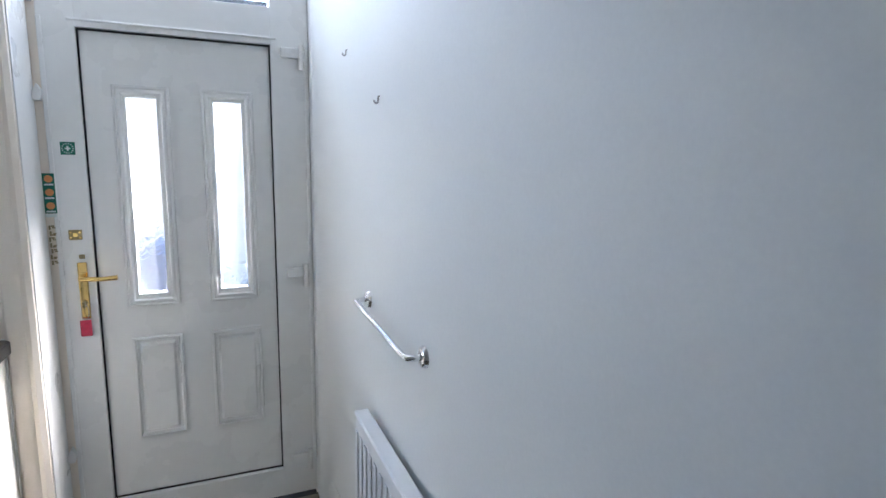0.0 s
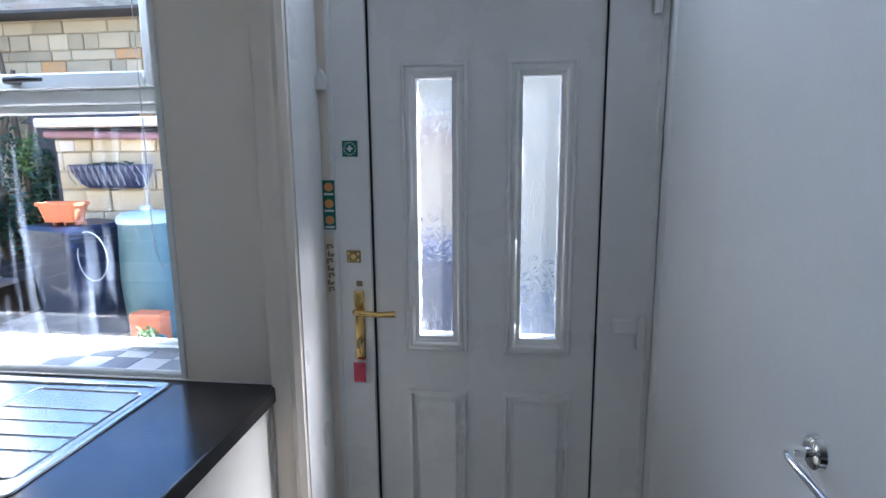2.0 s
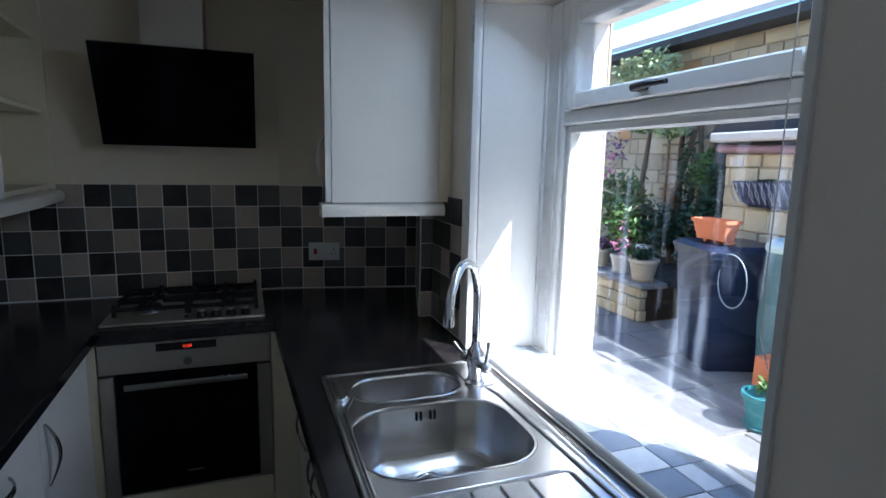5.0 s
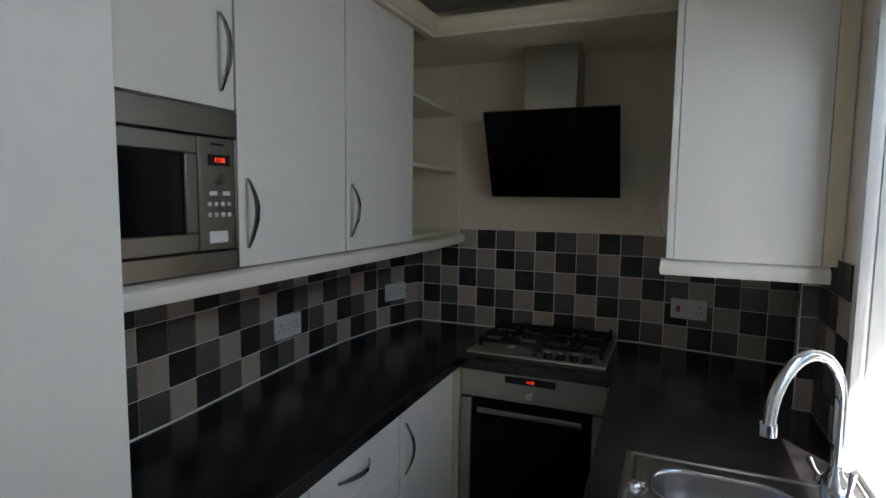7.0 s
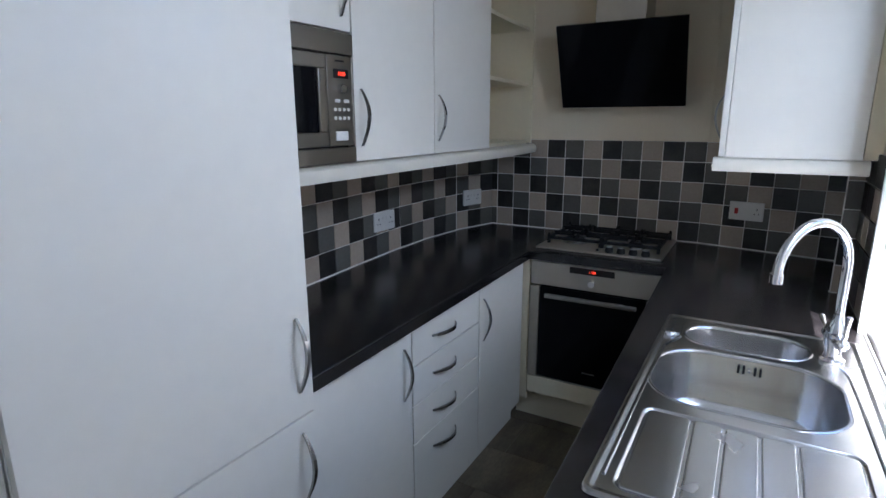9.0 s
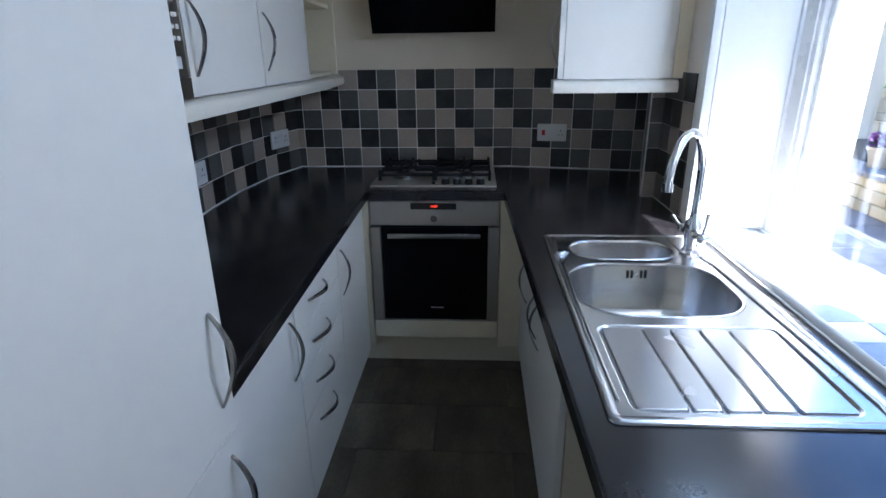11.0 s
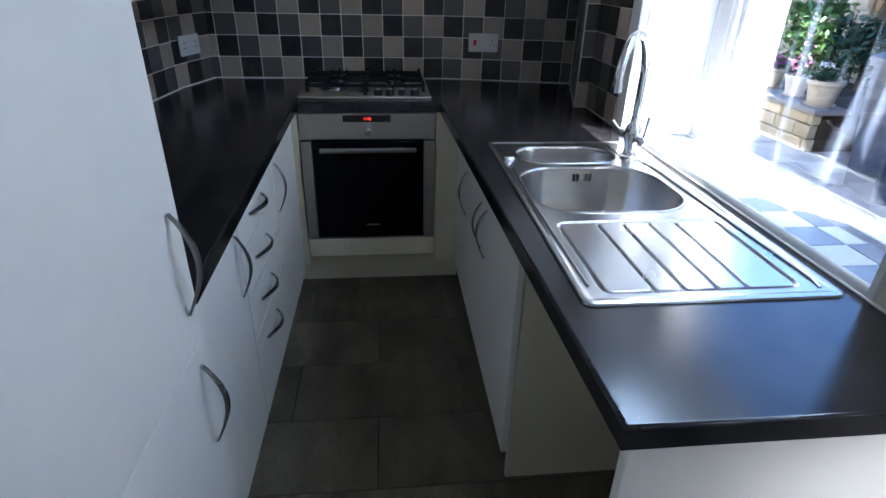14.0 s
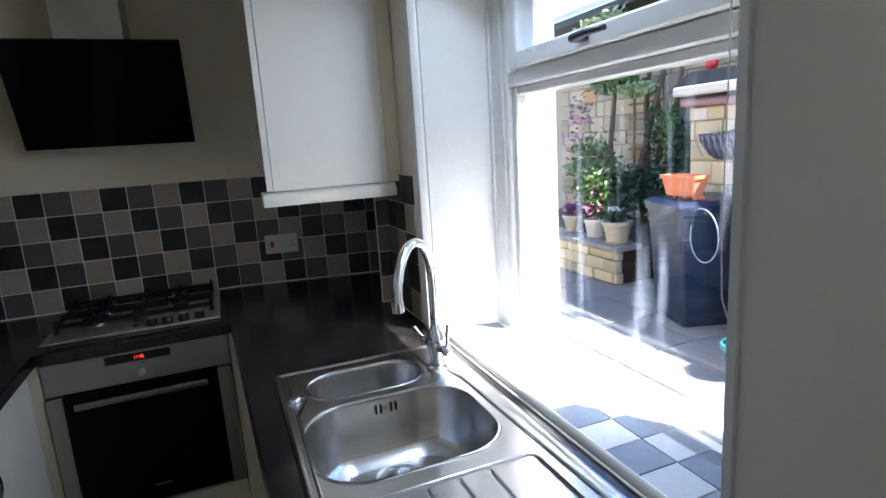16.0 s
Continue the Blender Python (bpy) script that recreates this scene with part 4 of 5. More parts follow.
def hob():
    h = thing("gas_hob", (-2.75, 1.35, WT), "stainless steel gas hob with black iron pan supports", "hob")
    x0, x1, y0, y1 = -3.0, -2.520, 1.058, 1.640
    part("tray", box((x0, y0, WT), (x1, y1, WT + 0.010), 0.004, 2), "hob_steel", h, "brushed steel hob tray")
    cs = [(-2.86, 1.21), (-2.86, 1.49), (-2.71, 1.20), (-2.72, 1.50)]
    rs = [0.036, 0.036, 0.050, 0.028]
    for (x, y), r in zip(cs, rs):
        b = part("burner", lathe(bmesh.new(), (x, y, WT + 0.010), [(r + 0.014, 0), (r + 0.012, 0.006), (r, 0.008), (r, 0.016), (r * 0.7, 0.016)], 28), "nickel", h)
        part("cap", lathe(bmesh.new(), (x, y, WT + 0.026), [(r * 0.9, 0), (r * 0.92, 0.005), (r * 0.75, 0.009), (0.002, 0.010)], 28), "black", b)
    for a, b in ((y0 + 0.03, 1.345), (1.355, y1 - 0.03)):
        bm = bmesh.new()
        xa, xb, z = -2.975, -2.628, WT + 0.040
        for p, q in (((xa, a), (xa, b)), ((xb, a), (xb, b)), ((xa, a), (xb, a)), ((xa, b), (xb, b)), (((xa + xb) / 2, a), ((xa + xb) / 2, b))):
            bx(bm, (min(p[0], q[0]) - 0.005, min(p[1], q[1]) - 0.005, z - 0.010), (max(p[0], q[0]) + 0.006, max(p[1], q[1]) + 0.006, z + 0.005), 0.002)
        for cx in (xa + 0.1, xb - 0.1):
            cy = (a + b) / 2
            for dx, dy in ((1, 0), (-1, 0), (0, 1), (0, -1)):
                l0, l1 = 0.035, 0.10 if dx else (b - a) / 2
                p = (cx + dx * l0, cy + dy * l0)
                q = (cx + dx * l1, cy + dy * l1)
                bx(bm, (min(p[0], q[0]) - 0.005, min(p[1], q[1]) - 0.005, z - 0.006), (max(p[0], q[0]) + 0.005, max(p[1], q[1]) + 0.005, z + 0.014), 0.002)
                bx(bm, (p[0] - 0.005, p[1] - 0.005, z), (p[0] + 0.005, p[1] + 0.005, z + 0.028), 0.002)
        for x in (xa, xb):
            for y in (a, b):
                bx(bm, (x - 0.007, y - 0.007, WT + 0.008), (x + 0.007, y + 0.007, z + 0.012), 0.002)
                bx(bm, (x - 0.005, y - 0.005, z), (x + 0.005, y + 0.005, z + 0.020), 0.002)
        part("pan_support", bm, "iron", h, "black cast iron pan support")
    for y in (1.405, 1.458, 1.512, 1.567):
        k = part("knob", lathe(bmesh.new(), (-2.555, y, WT + 0.010), [(0.019, 0), (0.019, 0.008), (0.016, 0.024), (0.013, 0.026)], 24), "black", h, "black control knob")
        part("marker_disc", lathe(bmesh.new(), (-2.555, y, WT + 0.036), [(0.0135, 0), (0.0130, 0.0014), (0.010, 0.0020)], 24), "pewter", k)
    part("ignition_button", lathe(bmesh.new(), (-2.560, 1.350, WT + 0.010), [(0.008, 0), (0.008, 0.008), (0.006, 0.010)], 16), "black", h)


hob()


def hood():
    h = thing("cooker_hood", (-2.9, 1.33, 1.57), "angled black glass cooker hood with steel chimney", "cooker hood")
    bm = bmesh.new()
    a = [(-2.910, 1.573), (-2.752, 1.951), (-2.768, 1.958), (-2.926, 1.580)]
    lo = [bm.verts.new((x, 1.036, z)) for x, z in a]
    hi = [bm.verts.new((x, 1.632, z)) for x, z in a]
    bm.faces.new(lo[::-1]), bm.faces.new(hi)
    for k in range(4):
        bm.faces.new((lo[k], lo[(k + 1) % 4], hi[(k + 1) % 4], hi[k]))
    part("glass_panel", bm, "black_glass", h, "glossy black glass panel")
    bm = bmesh.new()
    lo = [bm.verts.new((x, 1.12, z)) for x, z in ((-2.930, 1.60), (-2.785, 1.945), (BACK + 0.002, 1.945), (BACK + 0.002, 1.60))]
    hi = [bm.verts.new((v.co.x, 1.60, v.co.z)) for v in lo]
    bm.faces.new(lo[::-1]), bm.faces.new(hi)
    for k in range(4):
        bm.faces.new((lo[k], lo[(k + 1) % 4], hi[(k + 1) % 4], hi[k]))
    part("body", bm, "steel", h)
    part("chimney", box((BACK + 0.001, 1.207, 1.946), (-2.82, 1.442, 2.241), 0.003), "chimney_steel", h, "brushed steel chimney")


hood()


# ---- worktops ----
def worktop():
    bm = bmesh.new()
    z0, z1 = WT - 0.040, WT
    FL, FR, FB = 1.088, 1.733, OX + 0.028
    outer = [(-0.925, LEFT + 0.012), (-0.925, FL), (FB, FL - 0.03), (FB, FR - 0.062), (-0.560, FR), (-0.560, INNER - 0.001), (-2.368, INNER - 0.001), (-2.368, 2.248), (-2.905, 2.398), (BEND[0] + 0.001, BEND[1]), (BACK + 0.001, LEFT + 0.012)]
    holes = [[(-1.81, 1.785), (-0.86, 1.785), (-0.86, 2.25), (-1.81, 2.25)]]
    loops = []
    for z in (z1, z0):
        es = []
        for loop in [outer] + holes:
            vs = [bm.verts.new((x, y, z)) for x, y in loop]
            loops.append(vs)
            es += [bm.edges.new((vs[k], vs[(k + 1) % len(vs)])) for k in range(len(vs))]
        bmesh.ops.triangle_fill(bm, edges=es, use_beauty=True)
    for a, b in ((loops[0], loops[2]), (loops[1], loops[3])):
        for k in range(len(a)):
            bm.faces.new((a[k], a[(k + 1) % len(a)], b[(k + 1) % len(a)], b[k]))
    bmesh.ops.recalc_face_normals(bm, faces=bm.faces)
    rim = [e for e in bm.edges if len(e.link_faces) == 2 and all(abs(v.co.z - z1) < 1e-6 for v in e.verts) and abs(e.link_faces[0].normal.z - e.link_faces[1].normal.z) > 0.5]
    bmesh.ops.bevel(bm, geom=rim, offset=0.006, segments=3, affect="EDGES", profile=0.5)
    solid("worktop", bm, "worktop", "dark slate effect laminate worktop with faint scratches", "worktop", at=(-1.8, 1.4, WT - 0.04))


worktop()
bm = bmesh.new()
for a, b in (((-2.36, INNER - 0.003), (-0.56, INNER - 0.003)), ((-2.366, 2.2435), (-2.895, 2.392))):
    tube(bm, [(a[0], a[1] - 0.006, WT + 0.002), (b[0], b[1] - 0.006, WT + 0.002)], 0.003, 6)
for a, b in (((BACK + 0.014, 0.60), (BACK + 0.014, 1.735)), ((BACK + 0.014, 1.735), (-2.893, 2.385))):
    tube(bm, [(a[0] + 0.003, a[1], WT + 0.002), (b[0] + 0.003, b[1], WT + 0.002)], 0.003, 6)
tube(bm, [(x, y + 0.001, WT + 0.002) for x, y in BOW], 0.003, 6)
part("sealant_bead", bm, "grout", bpy.data.objects["worktop"], "thin pale sealant line")


# ---- sink ----
def rrect(x0, x1, y0, y1, r, n=8):
    pts = []
    for cx, cy, a0 in ((x1 - r, y1 - r, 0), (x0 + r, y1 - r, 90), (x0 + r, y0 + r, 180), (x1 - r, y0 + r, 270)):
        for k in range(n + 1):
            a = radians(a0 + 90 * k / n)
            pts.append((cx + r * math.cos(a), cy + r * math.sin(a)))
    return pts


def loft(bm, rings, cap=True):
    vs = [[bm.verts.new(p) for p in ring] for ring in rings]
    for a, b in zip(vs, vs[1:]):
        for k in range(len(a)):
            bm.faces.new((a[k], a[(k + 1) % len(a)], b[(k + 1) % len(a)], b[k]))
    if cap:
        c = sum((v.co for v in vs[-1]), Vector()) / len(vs[-1])
        inner = [bm.verts.new(v.co.lerp(c, min(0.2, 0.004 / max(1e-4, (c - v.co).length)))) for v in vs[-1]]
        for k in range(len(inner)):
            n = (k + 1) % len(inner)
            bm.faces.new((vs[-1][k], vs[-1][n], inner[n], inner[k]))
        bm.faces.new(inner)
    return vs


def sink():
    s = thing("sink", (-1.33, 2.02, WT), "stainless steel bowl and a half sink with grooved drainer", "sink")
    z = WT + 0.004
    X0, X1, Y0, Y1 = -1.832, -0.836, 1.770, 2.266
    B1, B2, DR = (-1.568, -1.228, 1.794, 2.202, 0.115), (-1.774, -1.598, 1.834, 2.150, 0.082), (-1.185, -0.868, 1.815, 2.204, 0.028)
    bm = bmesh.new()
    rim = [[(x, y, WT + 0.001) for x, y in rrect(X0, X1, Y0, Y1, 0.022)],
           [(x, y, WT + 0.005) for x, y in rrect(X0 + 0.002, X1 - 0.002, Y0 + 0.002, Y1 - 0.002, 0.020)],
           [(x, y, WT + 0.007) for x, y in rrect(X0 + 0.008, X1 - 0.008, Y0 + 0.008, Y1 - 0.008, 0.016)],
           [(x, y, WT + 0.0065) for x, y in rrect(X0 + 0.014, X1 - 0.014, Y0 + 0.014, Y1 - 0.014, 0.012)],
           [(x, y, z) for x, y in rrect(X0 + 0.020, X1 - 0.020, Y0 + 0.020, Y1 - 0.020, 0.010)],
           [(x, y, z) for x, y in rrect(X0 + 0.022, X1 - 0.022, Y0 + 0.022, Y1 - 0.022, 0.010)]]
    vs = loft(bm, rim, cap=False)
    es = []
    last = vs[-1]
    for k in range(len(last)):
        es.append(bm.edges.get((last[k], last[(k + 1) % len(last)])))
    for b in (B1, B2, DR):
        ring = [bm.verts.new((x, y, z)) for x, y in rrect(*b)]
        es += [bm.edges.new((ring[k], ring[(k + 1) % len(ring)])) for k in range(len(ring))]
    bmesh.ops.triangle_fill(bm, edges=es, use_beauty=True)
    part("top_plate", bm, "sink_steel", s, "flat rimmed steel top")
    for name, (x0, x1, y0, y1, r), depth, label in (("main_bowl", B1, 0.158, "deep rounded main bowl"), ("half_bowl", B2, 0.110, "shallow half bowl")):
        bm = bmesh.new()
        rings = []
        for i, dz, r_add in ((-0.0005, 0.0, 0), (0.001, 0.002, 0), (0.006, 0.001, 0), (0.010, -0.006, 0), (0.014, -depth * 0.5, 0), (0.020, -depth * 0.8, 0), (0.032, -depth * 0.93, 0), (0.055, -depth, 0.0)):
            rr = max(0.02, r - i * 0.6)
            rings.append([(x, y, z + dz) for x, y in rrect(x0 + i, x1 - i, y0 + i, y1 - i, min(rr, (x1 - x0) / 2 - i - 0.001), 8)])
        loft(bm, rings)
        bw = part(name, bm, "sink_steel", s, label)
        cx, cy = (x0 + x1) / 2, (y0 + y1) / 2
        if name == "main_bowl":
            cx = x0 + 0.112
            b2 = lathe(bmesh.new(), (cx, cy, z - depth), [(0.055, 0.0005), (0.052, 0.004), (0.044, 0.003), (0.040, -0.004), (0.010, -0.004)], 32)
            part("strainer_rim", b2, "chrome", bw)
            part("strainer_basket", lathe(bmesh.new(), (cx, cy, z - depth - 0.002), [(0.030, 0), (0.028, 0.010), (0.016, 0.016), (0.006, 0.022), (0.004, 0.024)], 24), "chrome", bw)
            for dy in (-0.024, -0.012, 0.014, 0.026):
                part("overflow_slot", box((x0 + 0.0105, cy + 0.01 + dy - 0.0028, z - 0.040), (x0 + 0.0165, cy + 0.01 + dy + 0.0028, z - 0.018), 0.001), "black", bw)
            part("overflow_screw", rod(bmesh.new(), (x0 + 0.010, cy + 0.01, z - 0.029), (x0 + 0.017, cy + 0.01, z - 0.029), 0.005, n=12), "chrome", bw)
    # drainer
    x0, x1, y0, y1, r = DR
    bm = bmesh.new()
    loft(bm, [[(x, y, z) for x, y in rrect(x0, x1, y0, y1, r)], [(x, y, z - 0.001) for x, y in rrect(x0 + 0.003, x1 - 0.003, y0 + 0.003, y1 - 0.003, r)],
              [(x, y, z - 0.0065) for x, y in rrect(x0 + 0.008, x1 - 0.008, y0 + 0.008, y1 - 0.008, r - 0.004)]])
    part("drainer", bm, "sink_steel", s, "shallow recessed drainer")
    far = [y0 + 0.010, 1.915, 1.974, 2.037, 2.100, y1 - 0.004]
    near = [y0 + 0.010, 1.921, 1.977, 2.041, 2.099, y1 - 0.004]
    xa, xb = x0 + 0.010, x1 - 0.010
    for k in range(5):
        bm = bmesh.new()
        rings = []
        for i, dz in ((0, -0.0003), (0.0008, 0.0036), (0.0020, 0.0050), (0.0032, 0.0054), (0.0055, 0.0054)):
            ring = []
            for x, v in rrect(xa + i, xb - i, 0.0, 1.0, 0.010, 4):
                e = (x - xa) / (xb - xa)
                p, q = far[k] + (near[k] - far[k]) * e + i, far[k + 1] + (near[k + 1] - far[k + 1]) * e - 0.0045 - i
                m = v if v in (0.0, 1.0) else (v * 8 if v < 0.5 else 1 - (1 - v) * 8)
                ring.append((x, p + (q - p) * min(1, max(0, m)), z - 0.0065 + dz))
            rings.append(ring)
        loft(bm, rings)
        part("drainer_ridge", bm, "sink_steel", s)
    k = part("waste_knob", lathe(bmesh.new(), (-1.640, 1.802, z), [(0.016, 0), (0.016, 0.004), (0.013, 0.010), (0.010, 0.012)], 24), "chrome", s, "round pop up waste knob")
    bm = bmesh.new()
    tube(bm, [(-1.80, 1.800, z), (-1.66, 1.800, z + 0.002), (-1.655, 1.815, z + 0.002), (-1.64, 1.83, z + 0.002), (-1.56, 1.800, z + 0.002), (-1.3, 1.796, z + 0.001), (-0.9, 1.798, z)], 0.0035, 8)
    tube(bm, [(-1.62, 2.205, z - 0.001), (-1.56, 2.218, z + 0.001), (-1.45, 2.222, z + 0.001), (-1.1, 2.230, z + 0.001), (-0.90, 2.236, z + 0.001), (-0.868, 2.232, z - 0.001)], 0.0042, 8)
    part("pressed_rim", bm, "sink_steel", s)
    part("tap_ledge", box((-1.80, 2.165, z + 0.0002), (-1.625, 2.235, z + 0.0022), 0.0012), "sink_steel", s)
    part("tap_ledge", box((-1.804, 1.795, z + 0.0002), (-1.665, 1.826, z + 0.0022), 0.0012), "sink_steel", s)


sink()


def tap():
    t = thing("kitchen_tap", (-1.655, 2.205, WT + 0.004), "chrome swan neck mixer tap with two levers", "tap")
    bx_, by_, z = -1.655, 2.188, WT + 0.005
    part("base", lathe(bmesh.new(), (bx_, by_, z), [(0.029, 0), (0.029, 0.006), (0.022, 0.010), (0.018, 0.030), (0.024, 0.055), (0.027, 0.075), (0.024, 0.095), (0.014, 0.108), (0.012, 0.125)], 32), "chrome", t)
    e = Vector((-1.474, 2.036, 1.150))
    b = Vector((bx_, by_, 0))
    d = Vector((e.x - b.x, e.y - b.y, 0))
    r = d.length / 2
    d.normalize()
    pts = [(bx_, by_, z + 0.11), (bx_, by_, 1.10), (bx_, by_, 1.155)]
    for k in range(1, 19):
        a = math.pi * k / 18
        c = b + d * (r - r * math.cos(a))
        pts.append((c.x, c.y, 1.155 + r * math.sin(a)))
    pts.append((e.x, e.y, 1.155))
    part("spout", tube(bmesh.new(), pts, 0.0115, 16), "chrome", t, "tall curved chrome spout")
    part("aerator", rod(bmesh.new(), (e.x, e.y, 1.160), (e.x, e.y, 1.138), 0.0145, n=24), "chrome", t)
    for s in (-1, 1):
        bm = rod(bmesh.new(), (bx_, by_, z + 0.06), (bx_ + 0.048 * s, by_ + 0.010 * s, z + 0.062), 0.014, 0.012)
        bmesh.ops.create_uvsphere(bm, u_segments=16, v_segments=10, radius=0.016, matrix=Matrix.Translation((bx_ + 0.05 * s, by_ + 0.010 * s, z + 0.062)))
        if s < 0:
            tube(bm, [(bx_ - 0.05, by_ - 0.01, z + 0.062), (bx_ - 0.085, by_ - 0.018, z + 0.072), (bx_ - 0.115, by_ - 0.022, z + 0.082)], [0.006, 0.005, 0.007], 10)
        else:
            tube(bm, [(bx_ + 0.05, by_ + 0.01, z + 0.062), (bx_ + 0.056, by_ + 0.012, z + 0.100), (bx_ + 0.062, by_ + 0.014, z + 0.140)], [0.006, 0.005, 0.007], 10)
        part("lever", bm, "chrome", t)


tap()


# ---- right run ----
RY = 1.760
def sink_base():
    u = thing("sink_base_cupboard", (-1.55, 2.0, 0), "white two door base cupboard under the sink", "base cupboard", "base units")
    x0, x1 = -2.06, -1.245
    part("side_panel", box((x1 - 0.018, RY + 0.022, 0.0), (x1, INNER - 0.003, WT - 0.041)), "cream", u, "plain cream side panel down to the floor")
    part("side_panel", box((x0, RY + 0.022, 0.15), (x0 + 0.018, INNER - 0.003, WT - 0.041)), "cream", u)
    part("bottom_panel", box((x0 + 0.018, RY + 0.022, 0.15), (x1 - 0.018, INNER - 0.003, 0.168)), "cream", u)
    part("plinth", box((x0, RY + 0.05, 0.0), (x1 - 0.02, RY + 0.066, 0.148)), "door_white", u)
    xm = -1.735
    front("door", u, (xm + 0.0015, RY, 0.108), (x1 - 0.001, RY + 0.020, WT - 0.045), ((-1.695, RY, 0.54), (-1.695, RY, 0.715)), (0, -1, 0))
    front("door", u, (x0, RY, 0.108), (xm - 0.0015, RY + 0.020, WT - 0.045), ((-1.775, RY, 0.54), (-1.775, RY, 0.715)), (0, -1, 0))


def corner_base():
    u = thing("corner_base_cupboard", (-2.25, 2.0, 0), "white corner base cupboard beside the oven", "base cupboard", "base units")
    x0, x1 = -2.469, -2.064
    part("body", box((x0, RY + 0.022, 0.15), (x1, INNER - 0.06, WT - 0.041)), "cream", u)
    part("plinth", box((x0, RY + 0.05, 0.0), (x1, RY + 0.066, 0.148)), "door_white", u)
    front("door", u, (x0 + 0.002, RY, 0.108), (x1 - 0.002, RY + 0.020, WT - 0.045), ((-2.15, RY, 0.50), (-2.15, RY, 0.69)), (0, -1, 0))


sink_base()
corner_base()
u = thing("worktop_end_panel", (-0.587, 2.0, 0), "glossy white end panel closing the appliance space under the worktop", "end panel")
part("panel", box((-0.600, 1.755, 0.0), (-0.578, INNER - 0.003, WT - 0.041), 0.002), "door_white", u)
solid("wall_batten", box((-0.5775, INNER - 0.030, 0.0), (-0.574, INNER - 0.001, WT - 0.04)), "gloss_white", "", "trim", S)


# ---- sockets ----
def socket(x, y, z, facing, red=False, lab="white plastic double socket on the tiled splashback"):
    s = thing("wall_socket", (x, y, z), lab, "socket", "sockets")
    w, h = 0.148, 0.088
    if facing == "y":
        pr = lambda a, b, c, d, e, f: ((x + a, y + c, z + e), (x + b, y + d, z + f))
    else:
        pr = lambda a, b, c, d, e, f: ((x + c, y + a, z + e), (x + d, y + b, z + f))
    part("plate", box(*pr(-w / 2, w / 2, 0, 0.011, -h / 2, h / 2), 0.004, 2), "socket", s)
    if red:
        part("switch", box(*pr(-0.050, -0.034, 0.010, 0.015, -0.014, 0.014), 0.002), "red", s, "red cooker switch")
        part("switch", box(*pr(-0.006, 0.008, 0.010, 0.014, -0.002, 0.014), 0.002), "socket", s)
        c = (0.045,)
    else:
        c = (-0.042, 0.042)
        for a in (-0.012, 0.012):
            part("switch", box(*pr(a - 0.006, a + 0.006, 0.010, 0.014, 0.006, 0.024), 0.002), "socket", s)
    for a in c:
        bm = bmesh.new()
        bx(bm, *pr(a - 0.002, a + 0.002, 0.0105, 0.0118, 0.006, 0.016))
        bx(bm, *pr(a - 0.012, a - 0.006, 0.0105, 0.0118, -0.012, -0.008))
        bx(bm, *pr(a + 0.006, a + 0.012, 0.0105, 0.0118, -0.012, -0.008))
        part("pin_slot", bm, "black", s)
    return s


for sx, sy, sz, st in ((-2.035, 0.4945, 1.062, -3), (-2.835, 0.541, 1.078, -16)):
    so = socket(0, 0, 0, "y")
    so.location, so.rotation_euler = (sx, sy, sz), (0, 0, radians(st))
so = socket(0, 0, 0, "x", True, "white cooker switch and socket on the tiled splashback")
so.location, so.rotation_euler = (-2.982, 1.937, 1.085), (0, 0, -math.atan2(FOLD[0] - BEND[0], FOLD[1] - BEND[1]))

# blind cord and chain at the window
c = thing("blind_cord", (-1.03, 2.44, 1.5), "thin pale blind cord hanging inside the window", "blind cord")
part("cord", tube(bmesh.new(), [(-0.985, 2.46, 2.01), (-0.987, 2.46, 1.6), (-0.990, 2.46, 1.32), (-0.985, 2.46, 1.22), (-0.965, 2.46, 1.17), (-0.94, 2.46, 1.19), (-0.93, 2.46, 1.3), (-0.93, 2.46, 2.01)], 0.0013, 6), "cord", c)

# ---- sill ----
solid("window_sill", box((-1.953, INNER - 0.001, 0.862), (-0.832, 2.567, 0.905)), "grout", "tiled window sill with a white rounded nosing", "sill", S)
bm = bmesh.new()
extrude(bm, [(0, 0), (0, 0.019), (0.003, 0.021), (0.007, 0.020), (0.011, 0.015), (0.012, 0.008), (0.011, 0.0)], (-1.95, INNER + 0.008, WT + 0.001), (-0.832, INNER + 0.008, WT + 0.001), (0, -1, 0), (0, 0, 1))
solid("sill_nosing", bm, "upvc", "white rounded plastic nosing along the sill", "trim", S)


# ---- outside ----
G = -0.05
solid("ground", box((-60, 2.68, G - 0.1), (60, 60, G - 0.012)), "mortar", "stone paved yard", "ground", S)
solid("outer_wall_side", box((-8, 2.69, -0.1), (BACK - 0.2, 2.9, 3.0)), "stone", "stone outer wall of the house", "wall", S)


